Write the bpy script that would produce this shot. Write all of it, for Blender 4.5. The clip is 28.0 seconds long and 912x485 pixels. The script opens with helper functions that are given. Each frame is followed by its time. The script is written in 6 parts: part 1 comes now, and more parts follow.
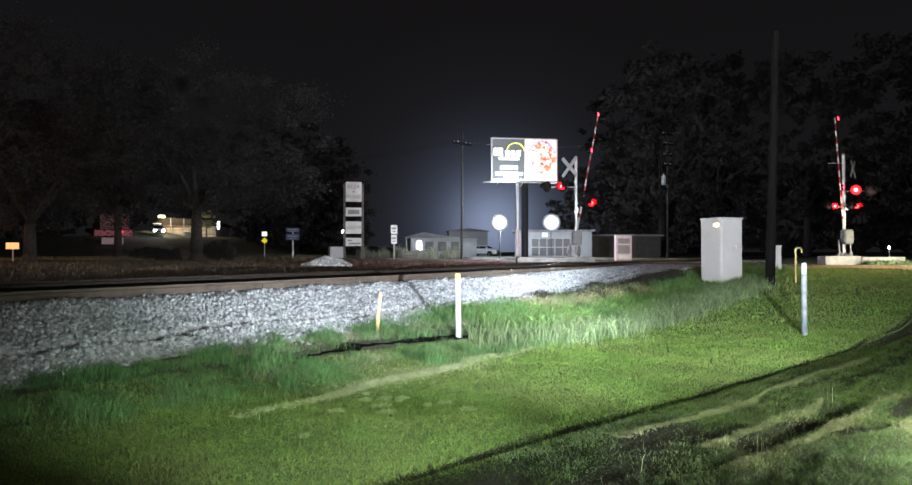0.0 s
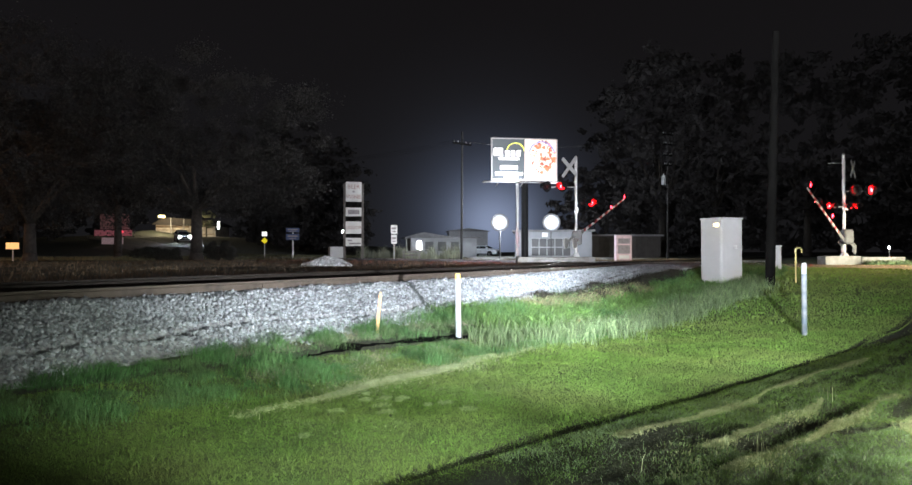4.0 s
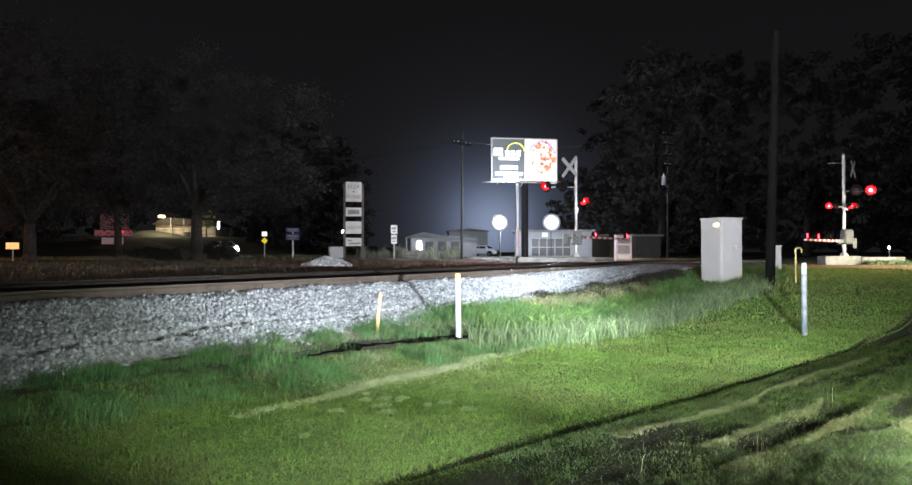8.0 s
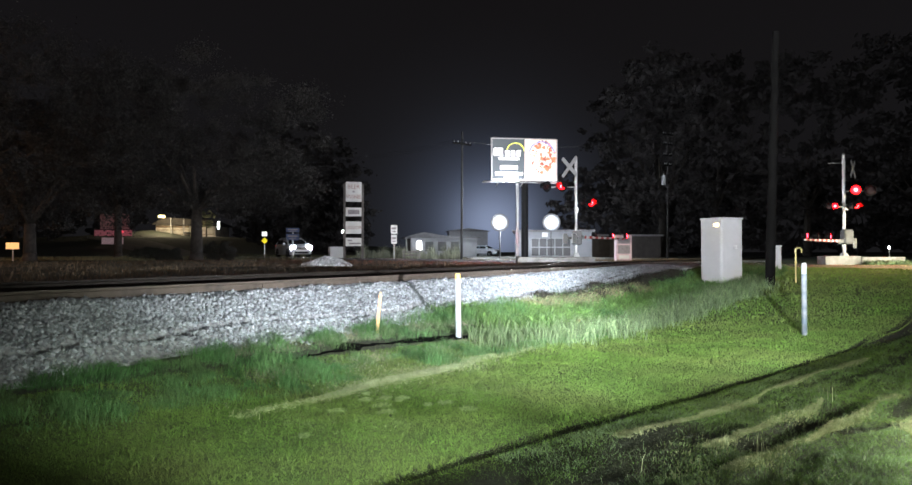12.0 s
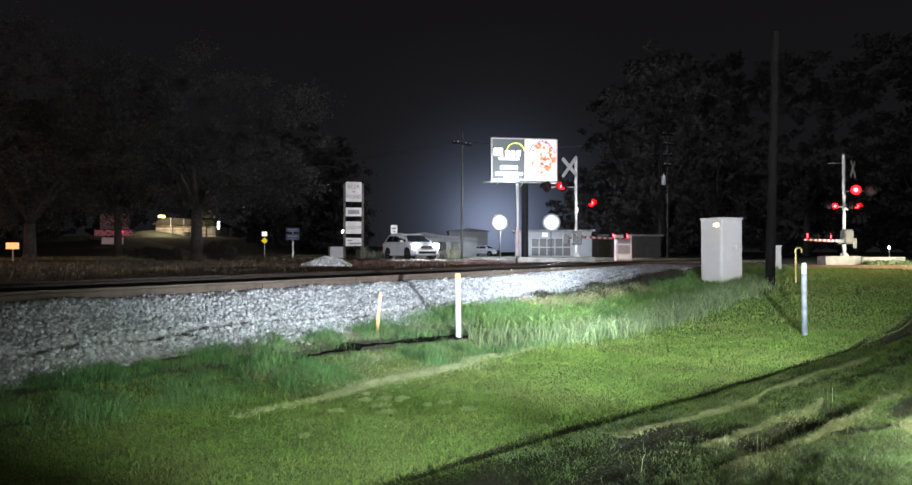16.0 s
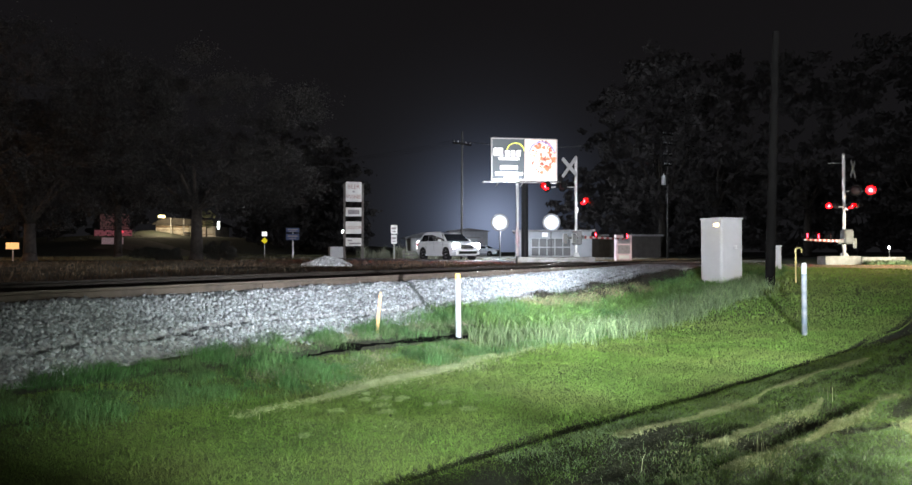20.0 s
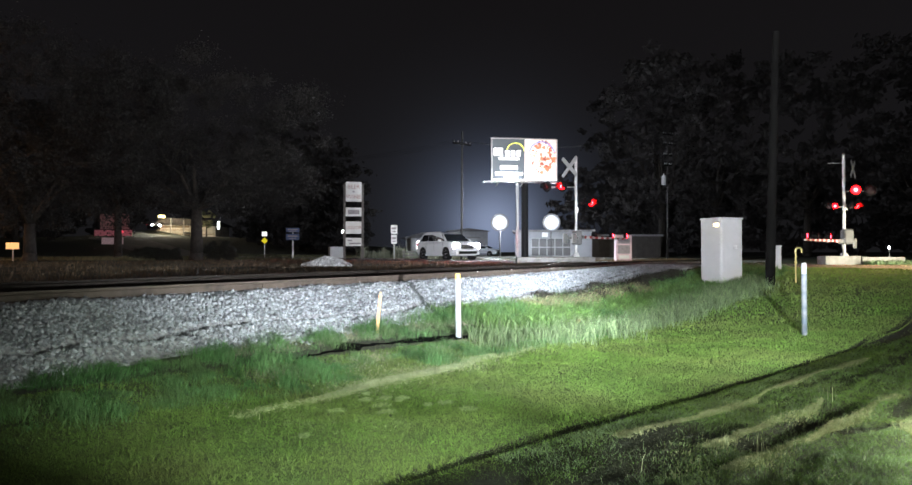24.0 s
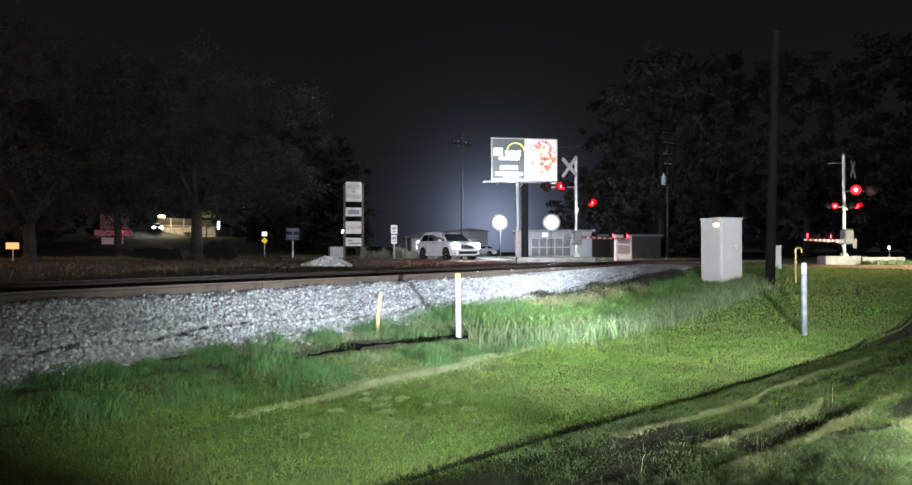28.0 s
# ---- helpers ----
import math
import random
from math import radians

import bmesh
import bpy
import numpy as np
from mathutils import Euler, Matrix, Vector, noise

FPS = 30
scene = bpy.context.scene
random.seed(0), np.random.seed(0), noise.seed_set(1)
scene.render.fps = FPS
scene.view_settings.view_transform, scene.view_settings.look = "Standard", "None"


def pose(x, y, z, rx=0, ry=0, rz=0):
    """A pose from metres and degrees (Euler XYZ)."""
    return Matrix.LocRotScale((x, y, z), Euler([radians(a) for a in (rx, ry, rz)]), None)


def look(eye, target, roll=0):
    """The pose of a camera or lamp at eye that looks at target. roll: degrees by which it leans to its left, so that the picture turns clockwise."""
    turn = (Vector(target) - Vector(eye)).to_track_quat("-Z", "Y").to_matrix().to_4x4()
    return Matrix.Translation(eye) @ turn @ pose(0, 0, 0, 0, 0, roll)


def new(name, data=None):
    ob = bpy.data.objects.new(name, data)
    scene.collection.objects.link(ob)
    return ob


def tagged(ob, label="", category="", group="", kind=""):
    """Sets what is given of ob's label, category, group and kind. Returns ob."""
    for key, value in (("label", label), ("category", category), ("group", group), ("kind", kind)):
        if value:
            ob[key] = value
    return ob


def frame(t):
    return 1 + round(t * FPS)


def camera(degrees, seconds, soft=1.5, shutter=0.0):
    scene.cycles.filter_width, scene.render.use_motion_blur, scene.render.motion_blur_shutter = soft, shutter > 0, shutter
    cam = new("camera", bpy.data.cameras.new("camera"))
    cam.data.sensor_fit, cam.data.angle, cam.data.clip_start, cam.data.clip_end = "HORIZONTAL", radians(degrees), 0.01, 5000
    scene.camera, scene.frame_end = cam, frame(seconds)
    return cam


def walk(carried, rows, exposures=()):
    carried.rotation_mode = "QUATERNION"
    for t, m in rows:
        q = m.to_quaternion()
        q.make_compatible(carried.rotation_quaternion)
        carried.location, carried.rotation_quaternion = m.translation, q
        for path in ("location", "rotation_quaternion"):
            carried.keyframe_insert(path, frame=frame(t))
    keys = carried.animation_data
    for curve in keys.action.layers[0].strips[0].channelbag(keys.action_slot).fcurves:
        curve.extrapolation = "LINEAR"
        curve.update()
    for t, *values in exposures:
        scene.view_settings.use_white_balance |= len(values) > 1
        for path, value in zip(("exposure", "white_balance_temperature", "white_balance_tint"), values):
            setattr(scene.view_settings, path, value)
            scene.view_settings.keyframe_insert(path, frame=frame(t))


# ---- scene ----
cam = camera(68, 28.0, soft=1.5)
EYE = (0.0, 0.0, 1.5)
EYE_POSE = pose(0, 0, 1.5, 90.8, 0, 0)
walk(cam, [(0.0, EYE_POSE), (28.0, EYE_POSE)])

# ---- light ----
world = bpy.data.worlds.new("night_sky")
scene.world = world
world.use_nodes = True
wn = world.node_tree
bg = wn.nodes["Background"]
tc = wn.nodes.new("ShaderNodeTexCoord")
sep = wn.nodes.new("ShaderNodeSeparateXYZ")
ramp = wn.nodes.new("ShaderNodeValToRGB")
wn.links.new(tc.outputs["Generated"], sep.inputs[0])
wn.links.new(sep.outputs["Z"], ramp.inputs[0])
wn.links.new(ramp.outputs[0], bg.inputs["Color"])
ramp.color_ramp.elements[0].position = 0.0
ramp.color_ramp.elements[0].color = (0.0090, 0.0088, 0.0098, 1)
ramp.color_ramp.elements[1].position = 0.42
ramp.color_ramp.elements[1].color = (0.0064, 0.0056, 0.0062, 1)
bg.inputs["Strength"].default_value = 1.0
# haze glow round the lit lots beyond the crossing, painted into the sky
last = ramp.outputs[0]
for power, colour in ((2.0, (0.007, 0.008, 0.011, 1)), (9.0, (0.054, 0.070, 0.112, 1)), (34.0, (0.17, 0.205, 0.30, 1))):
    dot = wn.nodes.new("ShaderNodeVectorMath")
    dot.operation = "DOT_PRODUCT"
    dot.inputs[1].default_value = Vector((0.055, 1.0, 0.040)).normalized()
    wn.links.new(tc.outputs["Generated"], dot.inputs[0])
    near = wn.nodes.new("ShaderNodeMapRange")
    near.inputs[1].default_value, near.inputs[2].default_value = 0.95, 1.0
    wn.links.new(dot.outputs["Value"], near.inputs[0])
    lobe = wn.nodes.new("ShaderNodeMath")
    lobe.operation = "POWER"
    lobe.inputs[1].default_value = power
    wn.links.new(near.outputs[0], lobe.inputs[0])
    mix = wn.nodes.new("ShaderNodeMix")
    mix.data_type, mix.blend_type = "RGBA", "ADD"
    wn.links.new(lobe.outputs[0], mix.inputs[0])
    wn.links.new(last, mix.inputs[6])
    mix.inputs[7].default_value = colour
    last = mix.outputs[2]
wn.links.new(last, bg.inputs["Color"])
scene.view_settings.exposure = 0.0


def spot(name, eye, target, watts, degrees, blend, colour, size=0.06):
    data = bpy.data.lights.new(name, "SPOT")
    data.energy, data.spot_size, data.spot_blend = watts, radians(degrees), blend
    data.color, data.shadow_soft_size = colour, size
    ob = new(name, data)
    ob.matrix_world = look(eye, target)
    return ob


def point(name, eye, watts, colour, size=0.1):
    data = bpy.data.lights.new(name, "POINT")
    data.energy, data.color, data.shadow_soft_size = watts, colour, size
    ob = new(name, data)
    ob.location = eye
    return ob


# headlamps of the car parked beside the camera: each post throws a pair of shadows from them
CAR_LAMPS = ((1.98, 1.816), (3.22, 2.953))
LAMP_Z = 1.22
for (lx, ly), beams in zip(CAR_LAMPS, (((1.2, 7800),), ((-4.45, 17800), (1.2, 13300)))):
    for side, watts in beams:
        spot("low_beam", (lx, ly, LAMP_Z), (lx + side, ly + 10.0, 5.0), watts, 78, 1.0, (0.90, 0.93, 1.0), 0.005)
    spot("main_beam", (lx, ly, LAMP_Z), (1.2, 41.0, 2.2), 21500, 22, 1.0, (0.86, 0.92, 1.0), 0.005)
# unseen fill spots added at the car's corner to brighten the lawn
spot("near_lawn_fill", (1.98, 1.816, 0.5), (1.6, 11.8, 1.0), 1150, 106, 1.0, (0.9, 1.0, 0.94), 0.03)
spot("left_lawn_fill", (1.98, 1.816, LAMP_Z), (-0.4, 4.9, 0.0), 2250, 47, 1.0, (0.92, 1.0, 0.9), 0.01)
# unseen fill lamps added low beside the drive to brighten it
point("drive_fill_light", (3.6, 3.95, 0.42), 120, (0.95, 1.0, 0.85), 0.04)
point("drive_fill_light", (4.5, 4.9, 0.5), 260, (0.95, 1.0, 0.85), 0.04)
# headlamps of the car that waits at the near barrier
for e in (-0.75, 0.75):
    spot("waiting_car_headlamp", (19.0 - 0.785 * e, 19.6 - 0.62 * e, 1.75), (15.6 - 0.785 * e, 28.0 - 0.62 * e, 0.3), 4600, 58, 0.8, (1.0, 0.93, 0.72), 0.04)
# warm street lamp over the road, and the store's floodlights
spot("off_view_light", (25.5, 21.0, 9.0), (17.4, 20.5, 0.6), 70000, 48, 0.9, (1.0, 0.68, 0.30), 0.25)
for fx in (3.25, 6.83):
    point("floodlight_light", (fx, 47.62, 4.7), 2600, (0.82, 0.89, 1.0), 0.4)
# the far barrier's red lamps shine down the road
spot("signal_lamp_light", (4.5, 30.7, 3.8), (0.0, 33.4, 0.9), 3800, 54, 0.9, (1.0, 0.05, 0.06), 0.15)
# unseen fill added before the house to brighten its front
point("house_front_fill", (0.6, 71.5, 4.2), 200, (0.85, 0.92, 1.0), 0.3)
# fill lamps added behind the camera to lift the dark trees
point("off_view_light", (-34.0, -42.0, 11.0), 11500, (1.0, 0.89, 0.84), 0.5)
point("off_view_light", (46.0, -36.0, 11.0), 3300, (1.0, 0.94, 0.88), 0.5)
# sodium lamp out past the field
point("sodium_lamp_light", (-31.5, 35.5, 4.2), 1100, (1.0, 0.47, 0.16), 0.2)


# ---- materials ----
def mat(name, base, rough=0.7, var=0.25, scale=8.0, metal=0.0, bump=0.0, fine=60.0, glow=None, strength=0.0,
        island=0.0, obj=0.0, spec=0.5, dirt=None, dirt_scale=1.2, dirt_amount=0.0):
    m = bpy.data.materials.new(name)
    m.use_nodes = True
    nt = m.node_tree
    n, l = nt.nodes, nt.links
    b = n["Principled BSDF"]
    b.inputs["Roughness"].default_value = rough
    b.inputs["Metallic"].default_value = metal
    b.inputs["Specular IOR Level"].default_value = spec
    coord = n.new("ShaderNodeTexCoord")
    tex = n.new("ShaderNodeTexNoise")
    tex.inputs["Scale"].default_value, tex.inputs["Detail"].default_value = scale, 6
    l.new(coord.outputs["Object"], tex.inputs["Vector"])
    cr = n.new("ShaderNodeValToRGB")
    lo = [c * (1 - var) for c in base]
    hi = [min(1, c * (1 + var)) for c in base]
    cr.color_ramp.elements[0].position, cr.color_ramp.elements[0].color = 0.3, (*lo, 1)
    cr.color_ramp.elements[1].position, cr.color_ramp.elements[1].color = 0.7, (*hi, 1)
    l.new(tex.outputs["Fac"], cr.inputs[0])
    colour = cr.outputs[0]
    if dirt:
        t2 = n.new("ShaderNodeTexNoise")
        t2.inputs["Scale"].default_value, t2.inputs["Detail"].default_value = dirt_scale, 5
        l.new(coord.outputs["Object"], t2.inputs["Vector"])
        r2 = n.new("ShaderNodeValToRGB")
        r2.color_ramp.elements[0].position, r2.color_ramp.elements[1].position = 0.42, 0.68
        r2.color_ramp.elements[1].color = (dirt_amount,) * 3 + (1,)
        r2.color_ramp.elements[0].color = (0, 0, 0, 1)
        l.new(t2.outputs["Fac"], r2.inputs[0])
        mx = n.new("ShaderNodeMix")
        mx.data_type = "RGBA"
        l.new(r2.outputs[0], mx.inputs[0])
        l.new(colour, mx.inputs[6])
        mx.inputs[7].default_value = (*dirt, 1)
        colour = mx.outputs[2]
    if island or obj:
        if island:
            g = n.new("ShaderNodeNewGeometry").outputs["Random Per Island"]
            amt = island
        else:
            g = n.new("ShaderNodeObjectInfo").outputs["Random"]
            amt = obj
        mr = n.new("ShaderNodeMapRange")
        mr.inputs[3].default_value, mr.inputs[4].default_value = 1 - amt, 1 + amt
        l.new(g, mr.inputs[0])
        hs = n.new("ShaderNodeHueSaturation")
        l.new(mr.outputs[0], hs.inputs["Value"])
        l.new(colour, hs.inputs["Color"])
        colour = hs.outputs[0]
    l.new(colour, b.inputs["Base Color"])
    if bump:
        t3 = n.new("ShaderNodeTexNoise")
        t3.inputs["Scale"].default_value, t3.inputs["Detail"].default_value = fine, 4
        l.new(coord.outputs["Object"], t3.inputs["Vector"])
        bp = n.new("ShaderNodeBump")
        bp.inputs["Strength"].default_value, bp.inputs["Distance"].default_value = bump, 0.02
        l.new(t3.outputs["Fac"], bp.inputs["Height"])
        l.new(bp.outputs[0], b.inputs["Normal"])
    if glow:
        b.inputs["Emission Color"].default_value = (*glow, 1)
        b.inputs["Emission Strength"].default_value = strength
    return m


